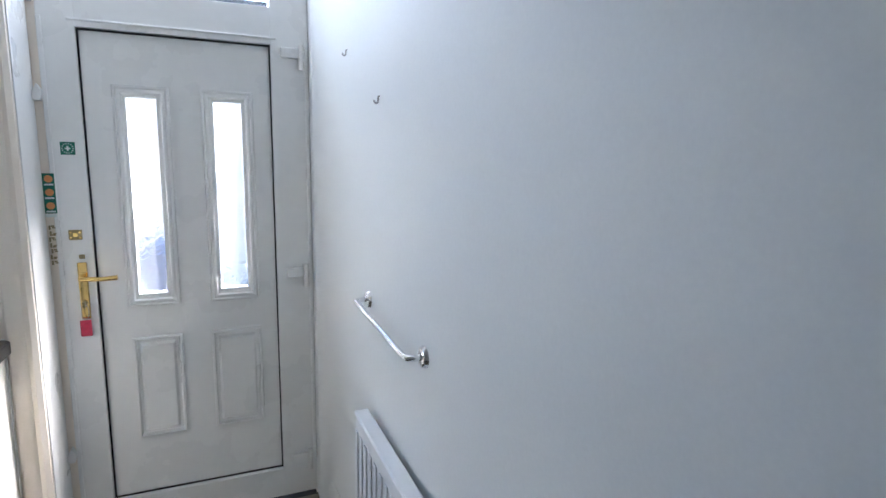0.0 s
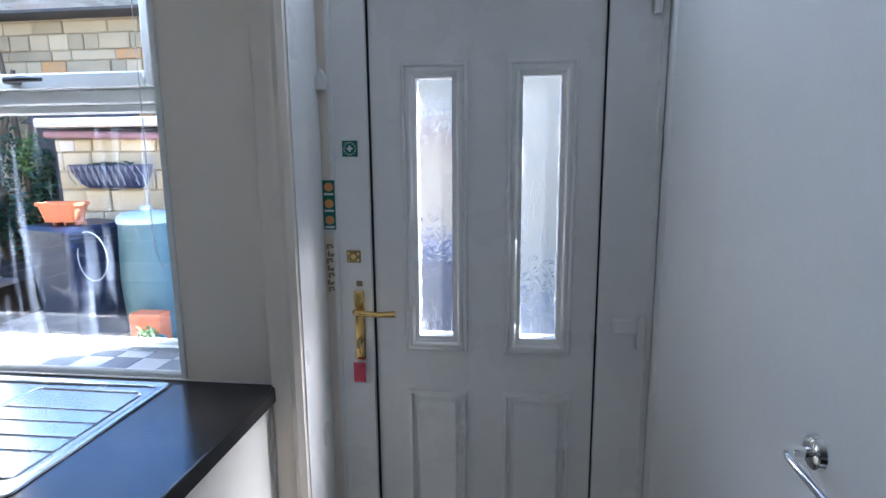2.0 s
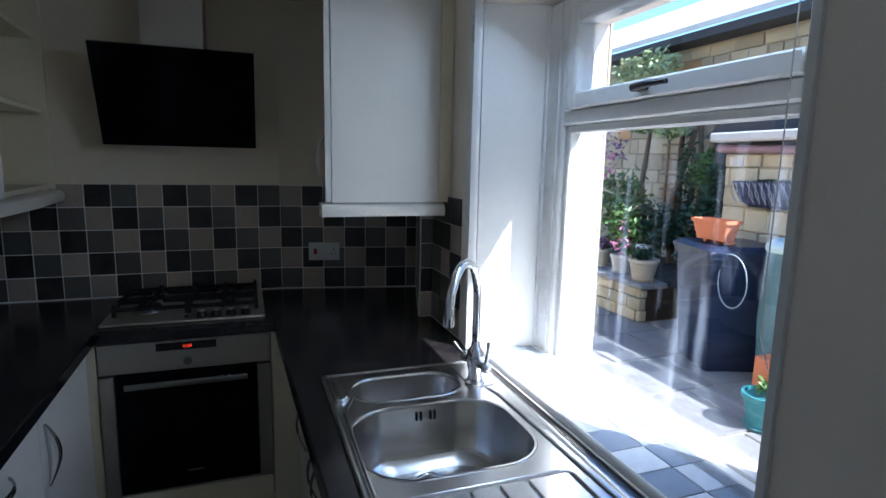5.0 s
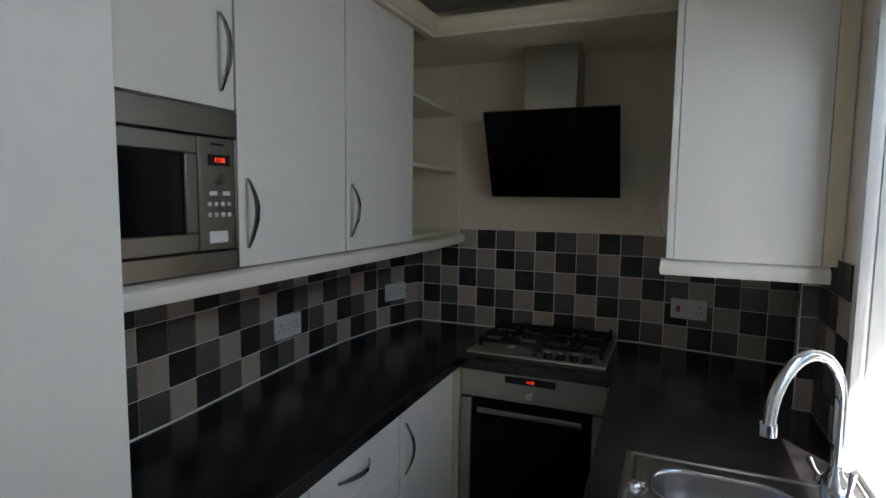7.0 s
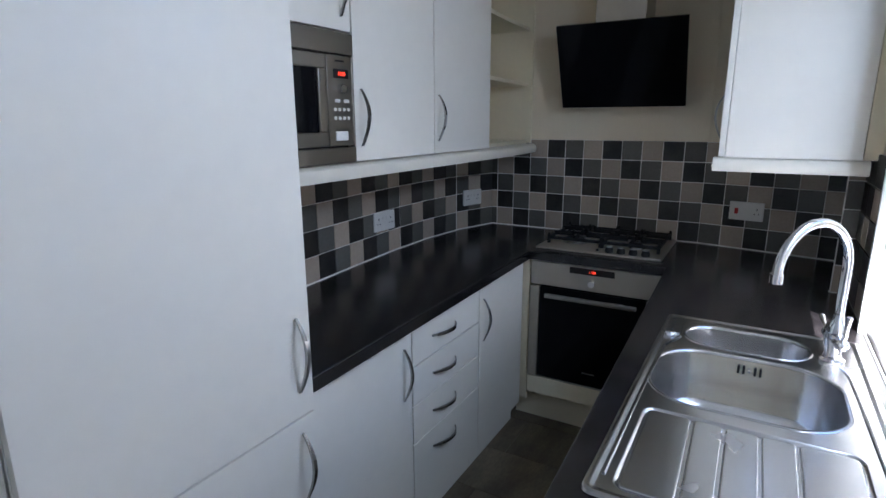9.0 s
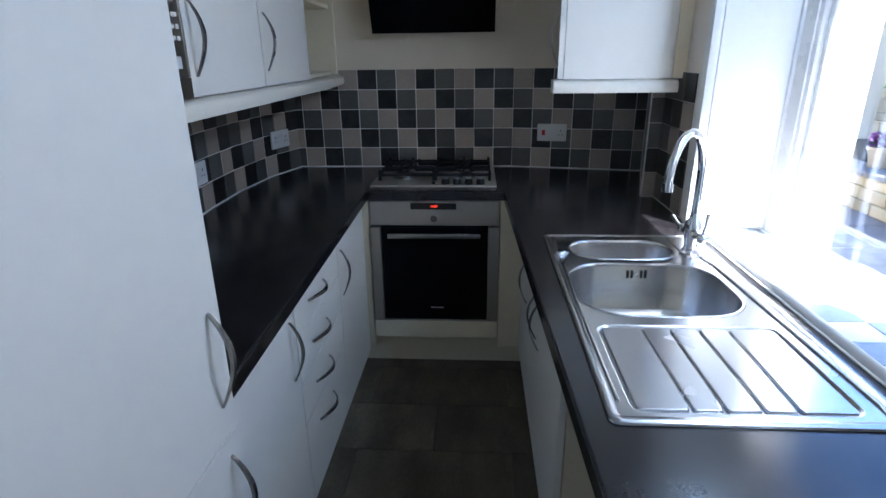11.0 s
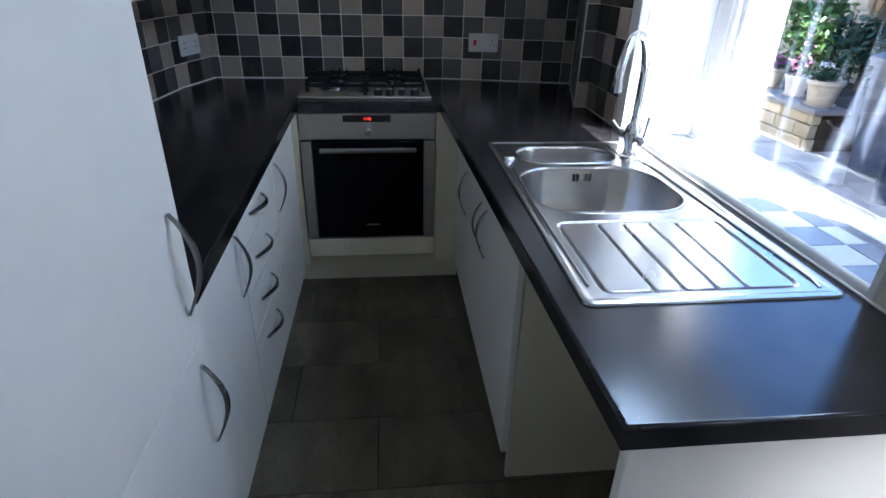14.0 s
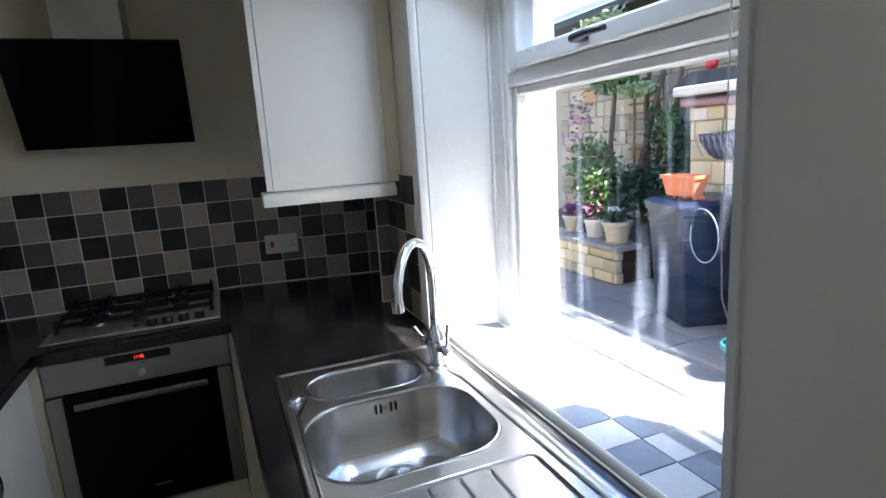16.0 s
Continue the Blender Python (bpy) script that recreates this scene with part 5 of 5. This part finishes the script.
def leaves(bm, centre, spread, count, size, seed, droop=0.0):
    rng = random.Random(seed)
    for _ in range(count):
        while True:
            p = Vector((rng.uniform(-1, 1), rng.uniform(-1, 1), rng.uniform(-1, 1)))
            if p.length < 1:
                break
        p *= 0.55 + 0.45 * rng.random()
        c = Vector(centre) + Vector((p.x * spread[0], p.y * spread[1], p.z * spread[2]))
        s = size * rng.uniform(0.6, 1.3)
        m = Euler((rng.uniform(-1.2, 1.2), rng.uniform(-1.2, 1.2), rng.uniform(0, 6.28))).to_matrix()
        q = [c + m @ Vector(v) * s for v in ((0, -1, 0), (0.42, -0.2, 0.12), (0.3, 0.6, 0.02), (0, 1, -0.1), (-0.3, 0.6, 0.02), (-0.42, -0.2, 0.12))]
        vs = [bm.verts.new(v) for v in q]
        bm.faces.new((vs[0], vs[1], vs[2], vs[3]))
        bm.faces.new((vs[0], vs[3], vs[4], vs[5]))
    return bm


def wheelie(x, y, rz, material, label, h=0.98):
    b = thing("wheelie_bin", (0, 0, 0), label, "wheelie bin", "bins in the yard")
    bm = bmesh.new()
    w0, w1, d0, d1 = 0.24, 0.285, 0.24, 0.30
    loft(bm, [[(p, q, z) for p, q in rrect(-a, a, -c, c, 0.035, 3)] for a, c, z in ((w0 - 0.01, d0 - 0.01, 0.0), (w0, d0, 0.02), (w1, d1, h - 0.10), (w1 + 0.02, d1 + 0.02, h - 0.095), (w1 + 0.02, d1 + 0.02, h - 0.06))])
    part("body", bm, material, b)
    bm = bmesh.new()
    loft(bm, [[(p, q, z) for p, q in rrect(-a, a, -c, c, 0.04, 3)] for a, c, z in ((w1 + 0.03, d1 + 0.03, h - 0.058), (w1 + 0.03, d1 + 0.03, h - 0.03), (w1 - 0.02, d1 - 0.02, h))])
    part("lid", bm, material, b)
    for s in (-1, 1):
        part("wheel", rod(bmesh.new(), (s * 0.20, 0.26, 0.10), (s * 0.25, 0.26, 0.10), 0.10, n=24), "black", b)
    part("handle", rod(bmesh.new(), (-0.22, d1 + 0.05, h - 0.06), (0.22, d1 + 0.05, h - 0.06), 0.014), material, b)
    b.location = (x, y, G)
    b.rotation_euler = (0, 0, radians(rz))
    return b


wheelie(-3.595, 5.22, -18, "navy", "dark blue plastic wheelie bin with its flat lid closed", 0.995)

wheelie(-0.40, 4.25, 4, "navy", "dark blue wheelie bin seen blurred through the obscure door glass", 1.03)

t = thing("water_butt", (-3.02, 5.28, G), "green plastic water butt with a pale lid below the downpipe", "water butt")
part("body", lathe(bmesh.new(), (-3.02, 5.28, G), [(0.19, 0), (0.21, 0.02), (0.24, 0.5), (0.222, 0.98), (0.227, 1.0), (0.21, 1.0)], 32), "butt_green", t)
part("lid", lathe(bmesh.new(), (-3.02, 5.28, G + 1.0), [(0.232, 0), (0.237, 0.03), (0.228, 0.05), (0.19, 0.085), (0.05, 0.10), (0.045, 0.14), (0.02, 0.14)], 32), "lid", t)
part("hose", tube(bmesh.new(), [(-3.24 + 0.14 * math.sin(a), 4.86 + 0.01 * a, 0.72 + 0.20 * math.cos(a)) for a in [k * 0.25 for k in range(-1, 21)]], 0.0045, 8), "hose", t)

t = thing("planter_box", (-3.57, 5.08, 0.945), "orange terracotta trough planter on small feet standing on a bin", "planter")
bm = bmesh.new()
loft(bm, [[(-3.595 + p, 5.06 + q, z) for p, q in rrect(-a, a, -c, c, 0.02, 3)] for a, c, z in ((0.135, 0.06, 0.975), (0.165, 0.08, 1.105), (0.18, 0.092, 1.108), (0.18, 0.092, 1.135), (0.165, 0.08, 1.135), (0.155, 0.075, 1.11))])
part("trough", bm, "terracotta", t)
for dx in (0.05, 0.15, 0.25):
    part("foot", box((-3.72 + dx - 0.016, 5.03, 0.9455), (-3.72 + dx + 0.016, 5.13, 0.976), 0.006), "terracotta", t)

# pale stone outhouse wall with gutter and downpipe, its blocks laid one by one
OW = thing("outhouse", (-2.9, 5.62, G), "low pale stone outhouse with faded red gutter", "outhouse")
core = part("wall", box((-4.07, 5.62, G), (-0.4, 6.6, 1.66)), "mortar", OW)
part("roof", box((-4.14, 5.45, 1.755), (-0.3, 6.7, 1.835), 0.015), "coping", OW, "pale stone flagged roof edge")
part("fascia", box((-4.10, 5.56, 1.66), (-0.4, 6.6, 1.74)), "roof_dark", OW)
part("gutter", tube(bmesh.new(), [(-4.09, 5.53, 1.70), (-3.0, 5.53, 1.670), (-0.4, 5.53, 1.66)], 0.034, 14), "pink_pipe", OW, "faded red gutter")
part("downpipe", tube(bmesh.new(), [(-2.91, 5.53, 1.66), (-2.91, 5.55, 1.58), (-2.91, 5.57, 1.50), (-2.91, 5.57, 1.22), (-2.91, 5.50, 1.12)], 0.034, 14), "pink_pipe", OW, "faded red downpipe")
part("white_plate", box((-4.01, 5.575, 1.55), (-3.87, 5.592, 1.645), 0.003), "coping", OW)

bk = thing("wall_basket", (-3.25, 5.5, 1.3), "dark woven trough basket hanging on the outhouse wall", "hanging basket")
bm = bmesh.new()
rings = []
for f, w, d in ((0.0, 0.23, 0.05), (0.06, 0.26, 0.09), (0.3, 0.31, 0.13), (0.7, 0.345, 0.17), (1.0, 0.36, 0.19), (1.0, 0.34, 0.17), (0.85, 0.33, 0.16)):
    rings.append([(-3.49 + p, 5.60 - q, 1.215 + 0.215 * f) for p, q in ((-w, 0.002), (w, 0.002), (w, d * 0.75), (w * 0.8, d), (0, d * 1.04), (-w * 0.8, d), (-w, d * 0.75))])
loft(bm, rings)
part("basket_bowl", bm, "basket", bk)
bm = bmesh.new()
for k in range(22):
    x = -3.49 - 0.33 + 0.031 * k
    e = 1 if k % 2 else -1
    tube(bm, [(x, 5.60 - 0.205 + 0.02 * abs(k - 10.5) / 10.5, 1.42), (x + 0.03 * e, 5.60 - 0.165 + 0.02 * abs(k - 10.5) / 10.5, 1.33), (x + 0.012 * e, 5.60 - 0.125 + 0.03 * abs(k - 10.5) / 10.5, 1.25)], 0.005, 6)
part("wicker", bm, "hose", bk, kind="stuff")
bm = leaves(bmesh.new(), (-3.49, 5.52, 1.43), (0.33, 0.06, 0.03), 90, 0.022, 5)
part("dry_plants", bm, "leaf_dark", bk)
part("bracket", tube(bmesh.new(), [(-3.49, 5.60, 1.20), (-3.49, 5.50, 1.205), (-3.49, 5.44, 1.25)], 0.006, 6), "black", bk)

# tall boundary wall and its eave
bw = thing("boundary_house_wall", (-4, 7.3, G), "tall weathered sandstone wall with dark eave and pale roof", "wall")
part("backing", box((-14, 7.3, G), (6, 7.6, 3.2)), "mortar", bw)
part("eave", box((-14, 6.95, 3.12), (6, 7.3, 3.22)), "roof_dark", bw)
bm = bmesh.new()
extrude(bm, [(0, 0), (3.0, 1.4), (3.0, 1.46), (0, 0.07)], (-14, 6.90, 3.225), (6, 6.90, 3.225), (0, 1, 0), (0, 0, 1))
part("roof", bm, "coping", bw, "pale sunlit roof")

# dark lean-to with a red ball on it, and a trellis on the tall wall
lt = thing("lean_to", (-4.55, 6.5, G), "low dark felted lean to against the outhouse", "shed")
part("wall", box((-4.85, 6.25, G), (-4.16, 6.85, 1.84), 0.01), "roof_dark", lt)
bm = bmesh.new()
extrude(bm, [(-4.98, 1.842), (-4.13, 1.842), (-4.13, 2.02), (-4.66, 2.03)], (0, 6.20, 0), (0, 6.88, 0), (1, 0, 0), (0, 0, 1))
part("roof", bm, "roof_dark", lt, "sloping dark felt roof")
ball = thing("red_ball", (-4.49, 6.30, 2.03), "small bright red ball lying on a dark felt roof", "ball")
bm = bmesh.new()
bmesh.ops.create_uvsphere(bm, u_segments=20, v_segments=12, radius=0.06, matrix=Matrix.Translation((-4.49, 6.30, 2.085)))
part("ball_body", bm, "red", ball)
tr = thing("trellis", (-6.2, 7.0, 0.3), "weathered wooden trellis fixed to the stone wall", "trellis")
for x in (-6.42, -6.20, -5.98):
    part("post", box((x - 0.017, 7.03, 0.2), (x + 0.017, 7.055, 2.15), 0.004), "bleached_wood", tr)
for k in range(9):
    part("rung", box((-6.50, 7.004, 0.42 + 0.2 * k), (-5.90, 7.028, 0.448 + 0.2 * k), 0.004), "bleached_wood", tr)

# low planter wall with pots
pw = thing("raised_bed", (-5.6, 5.8, G), "low coursed sandstone wall of a raised flower bed", "raised bed")
part("fill", box((-8.0, 5.36, G), (-4.72, 7.0, 0.30)), "soil", pw)
part("coping", box((-8.0, 5.28, 0.30), (-4.66, 5.62, 0.355), 0.01), "paving", pw)


def pot(x, y, z, r, h, material, plant, seed, label):
    t = thing("flower_pot", (x, y, z), label, "flower pot", "pots on the low wall")
    part("pot_body", lathe(bmesh.new(), (x, y, z), [(r * 0.62, 0), (r * 0.70, 0.01), (r * 0.95, h * 0.8), (r * 1.05, h * 0.85), (r * 1.05, h), (r * 0.92, h), (r * 0.9, h * 0.9), (0.01, h * 0.9)], 28), material, t)
    part("saucer", lathe(bmesh.new(), (x, y, z), [(r * 0.8, 0), (r * 0.9, 0.02), (r * 0.85, 0.02)], 24), material, t)
    for k, (m, c, s, n, size) in enumerate(plant):
        part("foliage" if "leaf" in m else "flowers", leaves(bmesh.new(), (x + c[0], y + c[1], z + h + c[2]), s, n, size, seed + k), m, t, kind="stuff")


pot(-4.86, 5.46, 0.355, 0.15, 0.23, "pot", [("leaf_dark", (0, 0, 0.05), (0.15, 0.15, 0.09), 160, 0.03), ("petal_white", (0, -0.05, 0.13), (0.10, 0.10, 0.03), 60, 0.016)], 11, "cream glazed flower pot with white flowers")
pot(-5.30, 5.52, 0.355, 0.12, 0.20, "coping", [("leaf", (0, 0.02, 0.28), (0.22, 0.20, 0.32), 420, 0.045), ("petal_pink", (0.05, -0.05, 0.22), (0.20, 0.16, 0.30), 50, 0.03)], 21, "white flower pot with a tall pink fuchsia")
pot(-5.75, 5.56, 0.355, 0.13, 0.20, "pot", [("petal_purple", (0, 0, 0.07), (0.16, 0.16, 0.09), 170, 0.03), ("leaf_dark", (0, 0.02, 0.04), (0.17, 0.17, 0.07), 90, 0.03)], 31, "cream flower pot with purple leaves")
pot(-2.60, 4.55, G, 0.13, 0.22, "teal_pot", [("leaf", (0, 0, 0.04), (0.10, 0.10, 0.06), 60, 0.03)], 41, "small teal pot on the paving")
t = thing("brick_stack", (-2.75, 4.85, G), "small orange terracotta block behind the teal pot", "block")
part("block", box((-2.92, 4.80, G), (-2.66, 4.95, 0.28), 0.01), "terracotta", t)

# climbers
def climber(name, label, trunks, clumps, seed):
    t = thing(name, trunks[0][0], label, "climbing plant")
    for pts in trunks:
        part("trunk", tube(bmesh.new(), pts, [0.05 - 0.025 * k / (len(pts) - 1) for k in range(len(pts))], 9), "bark", t)
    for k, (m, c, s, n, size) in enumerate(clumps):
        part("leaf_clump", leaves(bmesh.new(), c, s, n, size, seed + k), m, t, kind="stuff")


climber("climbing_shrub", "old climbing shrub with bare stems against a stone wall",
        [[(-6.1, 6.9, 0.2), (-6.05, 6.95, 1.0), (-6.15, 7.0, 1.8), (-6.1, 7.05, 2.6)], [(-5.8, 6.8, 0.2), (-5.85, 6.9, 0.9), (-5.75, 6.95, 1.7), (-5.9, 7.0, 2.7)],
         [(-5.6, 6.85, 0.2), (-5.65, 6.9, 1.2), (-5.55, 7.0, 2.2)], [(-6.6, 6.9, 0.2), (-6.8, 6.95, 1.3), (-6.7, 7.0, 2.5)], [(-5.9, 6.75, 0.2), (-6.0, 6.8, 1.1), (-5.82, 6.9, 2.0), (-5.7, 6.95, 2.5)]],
        # upper clumps take the leaf colour with sunlight painted in
        [("leaf_sunlit", (-6.8, 6.85, 2.85), (0.8, 0.3, 0.30), 900, 0.05), ("leaf", (-6.4, 6.7, 2.15), (0.6, 0.25, 0.2), 520, 0.05), ("leaf_sunlit", (-6.0, 6.7, 2.0), (0.4, 0.25, 0.12), 260, 0.04),
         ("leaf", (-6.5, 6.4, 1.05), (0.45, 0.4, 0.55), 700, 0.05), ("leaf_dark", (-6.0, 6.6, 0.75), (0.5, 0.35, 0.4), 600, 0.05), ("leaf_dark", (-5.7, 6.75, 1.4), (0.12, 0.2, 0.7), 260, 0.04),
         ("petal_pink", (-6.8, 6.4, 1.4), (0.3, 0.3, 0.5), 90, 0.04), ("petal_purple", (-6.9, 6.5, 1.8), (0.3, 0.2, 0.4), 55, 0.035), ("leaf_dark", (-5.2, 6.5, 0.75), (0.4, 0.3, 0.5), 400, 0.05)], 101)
climber("ivy", "dense dark green ivy hanging on the wall beside the outhouse",
        [[(-5.1, 6.6, 0.2), (-5.0, 6.7, 1.0), (-5.1, 6.8, 1.7)]],
        [("leaf", (-4.98, 6.40, 1.50), (0.28, 0.25, 0.33), 900, 0.035), ("leaf_dark", (-4.93, 6.45, 1.12), (0.27, 0.25, 0.38), 700, 0.035), ("leaf_dark", (-4.74, 6.16, 1.25), (0.16, 0.08, 0.50), 420, 0.035)], 201)

# ---- laid pieces: tiles, floor, stones ----
rng = random.Random(7)
SHADES = ["tile_dark", "tile_grey", "tile_light"]
P = 0.1005


def tile_mesh(name, w, h, thick, facing, material):
    size = {"y": (w, thick, h), "x": (thick, w, h), "z": (w, h, thick)}[facing]
    return mesh_box(name, size, material, 0.0012)


def tile_field(parent, facing, plane, u0, us, z0, rows, pick, top=None, thick=0.009):
    """Tiles in columns of the widths us from u0 on, in rows upwards from z0."""
    cache = {}
    u = u0
    for i, (w, _) in enumerate(us):
        for r in range(rows):
            z = z0 + r * P
            h = P if top is None or z + P <= top else top - z
            if h < 0.015:
                continue
            shade = SHADES[pick(i, r)]
            key = (round(w, 3), round(h, 3), shade)
            if key not in cache:
                cache[key] = tile_mesh("tile", w - 0.0038, h - 0.0038, thick, facing, shade)
            c = u + w / 2
            at = (c, plane, z + h / 2) if facing == "y" else (plane, c, z + h / 2)
            piece("tile", cache[key], parent, at)
        u += w


Z0 = WT + 0.003
# left splashback, from the corner towards the fridge
bs = bpy.data.objects["splashback_left"]
lens = [math.hypot(b[0] - a[0], b[1] - a[1]) for a, b in zip(BOW, BOW[1:])]


def along(d):
    """The place and the turn at d metres along the bowed wall from its corner."""
    for (a, b), n in zip(zip(BOW, BOW[1:]), lens):
        if d <= n or b == BOW[-1]:
            t = d / n
            return a[0] + (b[0] - a[0]) * t, a[1] + (b[1] - a[1]) * t, math.atan2(b[1] - a[1], b[0] - a[0])
        d -= n


W = 0.1045
lm = {}
for i in range(20):
    x, y, turn = along(W * (i + 0.5))
    for r in range(5):
        z, h = Z0 + r * P, min(P, WUZ - 0.004 - Z0 - r * P)
        shade = {0: 2, 1: 0, 2: 1}[((14 - i) + r) % 3]
        key = (round(h, 3), shade)
        if key not in lm:
            lm[key] = mesh_box("tile", (W - 0.0035, 0.009, h - 0.0035), SHADES[shade], 0.0012)
        o = piece("tile", lm[key], bs, (x, y - 0.006, z + h / 2))
        o.rotation_euler = (0, 0, turn)
# end wall splashback
be = solid("splashback_end", box((BACK + 0.0005, LEFT + 0.012, WT + 0.0005), (BACK + 0.008, BEND[1], WT + 0.504)), "grout", "chequered slate and taupe tiled splashback behind the hob", "splashback", S)
end_shade = lambda i, r: {1: 0, 2: 1, 0: 2}[((i - 1) + r) % 3]
tile_field(be, "x", BACK + 0.0055, LEFT + 0.013, [(0.055 + 0.102, 0)] + [(0.1015, 0)] * 11, Z0, 5, end_shade)


def slant(name, a, b, top, widths, pick, label):
    """A tiled strip along the slanting wall from a to b, its face to the room on the right of that way."""
    d = (Vector(b) - Vector(a)).normalized()
    out = Vector((d.y, -d.x))
    quad = [Vector(a), Vector(b), Vector(b) + out * 0.008, Vector(a) + out * 0.008]
    bed = solid(name, prism([tuple(q) for q in quad], WT + 0.0005, top), "grout", label, "splashback", S)
    made, u = {}, 0.0
    for i, w in enumerate(widths):
        for r in range(5):
            h = min(P, top - Z0 - r * P)
            key = (w, round(h, 3), pick(i, r))
            if key not in made:
                made[key] = mesh_box("tile", (w - 0.0038, 0.009, h - 0.0038), SHADES[key[2]], 0.0012)
            c = Vector(a) + d * (u + w / 2) + out * 0.0055
            o = piece("tile", made[key], bed, (c.x, c.y, Z0 + r * P + h / 2))
            o.rotation_euler = (0, 0, math.atan2(d.y, d.x))
        u += w


slant("splashback_end_bend", BEND, FOLD, WT + 0.504, [0.1015] * 6 + [0.052], lambda i, r: end_shade(i + 12, r), "chequered tiles on the end wall under the corner cupboard")
slant("splashback_boxing", FOLD, NOSE, WUZ - 0.003, [0.1015] * 5 + [0.045], lambda i, r: (i * 2 + r) % 3, "tiled side of the boxed in corner")
bp = solid("splashback_pier", box((-2.3695, 2.2385, WT + 0.0005), (-2.362, INNER - 0.0005, WT + 0.502)), "grout", "narrow tiled corner strip", "splashback", S)
tile_field(bp, "x", -2.3615, 2.240, [(0.059, 0)], Z0, 5, lambda i, r: [2, 0, 1, 1, 2][r])
bn = solid("splashback_window", box((-2.3615, INNER - 0.008, WT + 0.0005), (-2.023, INNER - 0.0005, WT + 0.504)), "grout", "chequered tiles beside the window", "splashback", S)
tile_field(bn, "y", INNER - 0.0085, -2.356, [(0.1025, 0)] * 3, Z0, 5, lambda i, r: [[1, 0, 2], [0, 1, 0], [1, 2, 0], [0, 0, 2], [1, 1, 0]][r][i])
# sill tiles
sl = solid("sill_bed", box((-1.952, INNER + 0.009, 0.9055), (-0.833, 2.4995, 0.9085)), "grout", "pale and grey chequered sill tiles", "sill", S)
cache = {m: mesh_box("sill_tile", (0.088, 0.088, 0.007), m, 0.001) for m in ("sill_a", "sill_b")}
half = {m: mesh_box("sill_tile", (0.088, 0.035, 0.007), m, 0.001) for m in ("sill_a", "sill_b")}
for i in range(12):
    for j in range(2):
        piece("sill_tile", cache["sill_a" if (i + j) % 2 else "sill_b"], sl, (-0.880 - 0.090 * i, INNER + 0.055 + 0.090 * j, 0.9115))
# a cut row beside the window
for i in range(12):
    piece("sill_tile", half["sill_a" if i % 2 else "sill_b"], sl, (-0.880 - 0.090 * i, INNER + 0.1655 , 0.9115))

# floor slabs, half bond
fl = bpy.data.objects["floor"]
slab = {}
row_x = [-1.232 + 0.302 * k for k in range(-7, 7)]
for k, x in enumerate(row_x):
    start = 1.085 if (k % 2 == 0) else 1.385
    for j in range(-6, 3):
        y0, y1 = start + 0.612 * j, start + 0.612 * (j + 1)
        y1 = min(y1, 2.50)
        if y1 - y0 < 0.05 or x - 0.302 > RIGHT or x < BACK or (y1 < LEFT - 0.1 and x < -0.98):
            continue
        key = round(y1 - y0, 3)
        if key not in slab:
            slab[key] = mesh_box("floor_slab", (0.299, key - 0.003, 0.012), "floor_tile", 0.0015)
        piece("floor_slab", slab[key], fl, (x - 0.151, (y0 + y1) / 2, -0.006))

# paving of the yard
gr = bpy.data.objects["ground"]
pv = {}
for i in range(14):
    x = 0.2 - 0.62 * i
    y = 2.72
    while y < 7.2:
        d = rng.choice((0.45, 0.6, 0.75))
        key = d
        if key not in pv:
            pv[key] = mesh_box("paving_slab", (0.60, d - 0.015, 0.05), "paving", 0.006)
        piece("paving_slab", pv[key], gr, (x, y + d / 2, G - 0.025 + rng.uniform(-0.003, 0.003)))
        y += d


def stones(parent, x0, x1, y, z0, z1, hrange, wrange, material, seed, name="stone", depth=0.05):
    r = random.Random(seed)
    z = z0
    meshes = {}
    while z < z1 - 0.03:
        h = min(r.choice(hrange), z1 - z)
        x = x0 - r.uniform(0, 0.2)
        while x < x1:
            w = r.choice(wrange)
            a, b = max(x, x0), min(x + w, x1)
            if b - a > 0.04:
                key = (round(b - a, 2), round(h, 2))
                if key not in meshes:
                    meshes[key] = mesh_box(name, (key[0] - 0.009, depth, key[1] - 0.009), material, 0.010)
                o = piece(name, meshes[key], parent, ((a + b) / 2, y + r.uniform(-0.010, 0.010), z + h / 2))
                if material == "stone" and r.random() < 0.06:
                    o.material_slots[0].link = "OBJECT"
                    o.material_slots[0].material = M["ochre_stone"]
            x += w
        z += h


stones(core, -4.07, -2.2, 5.615, G, 1.66, [0.14, 0.20, 0.17], [0.28, 0.34, 0.24, 0.42], "pale_stone", 3)
stones(bw, -8.5, -1.2, 7.295, 0.3, 3.12, [0.12, 0.19, 0.23, 0.15], [0.26, 0.40, 0.58, 0.20, 0.33], "stone", 4)
stones(pw, -7.0, -4.70, 5.36, G, 0.30, [0.10, 0.13, 0.12], [0.2, 0.3, 0.38, 0.25], "pale_stone", 5, depth=0.09)
# outer quoin of the house beside the window
q = solid("quoin", box((-2.3, 2.681, 0.0), (-1.802, 2.69, 2.1)), "mortar", "", "wall", S)
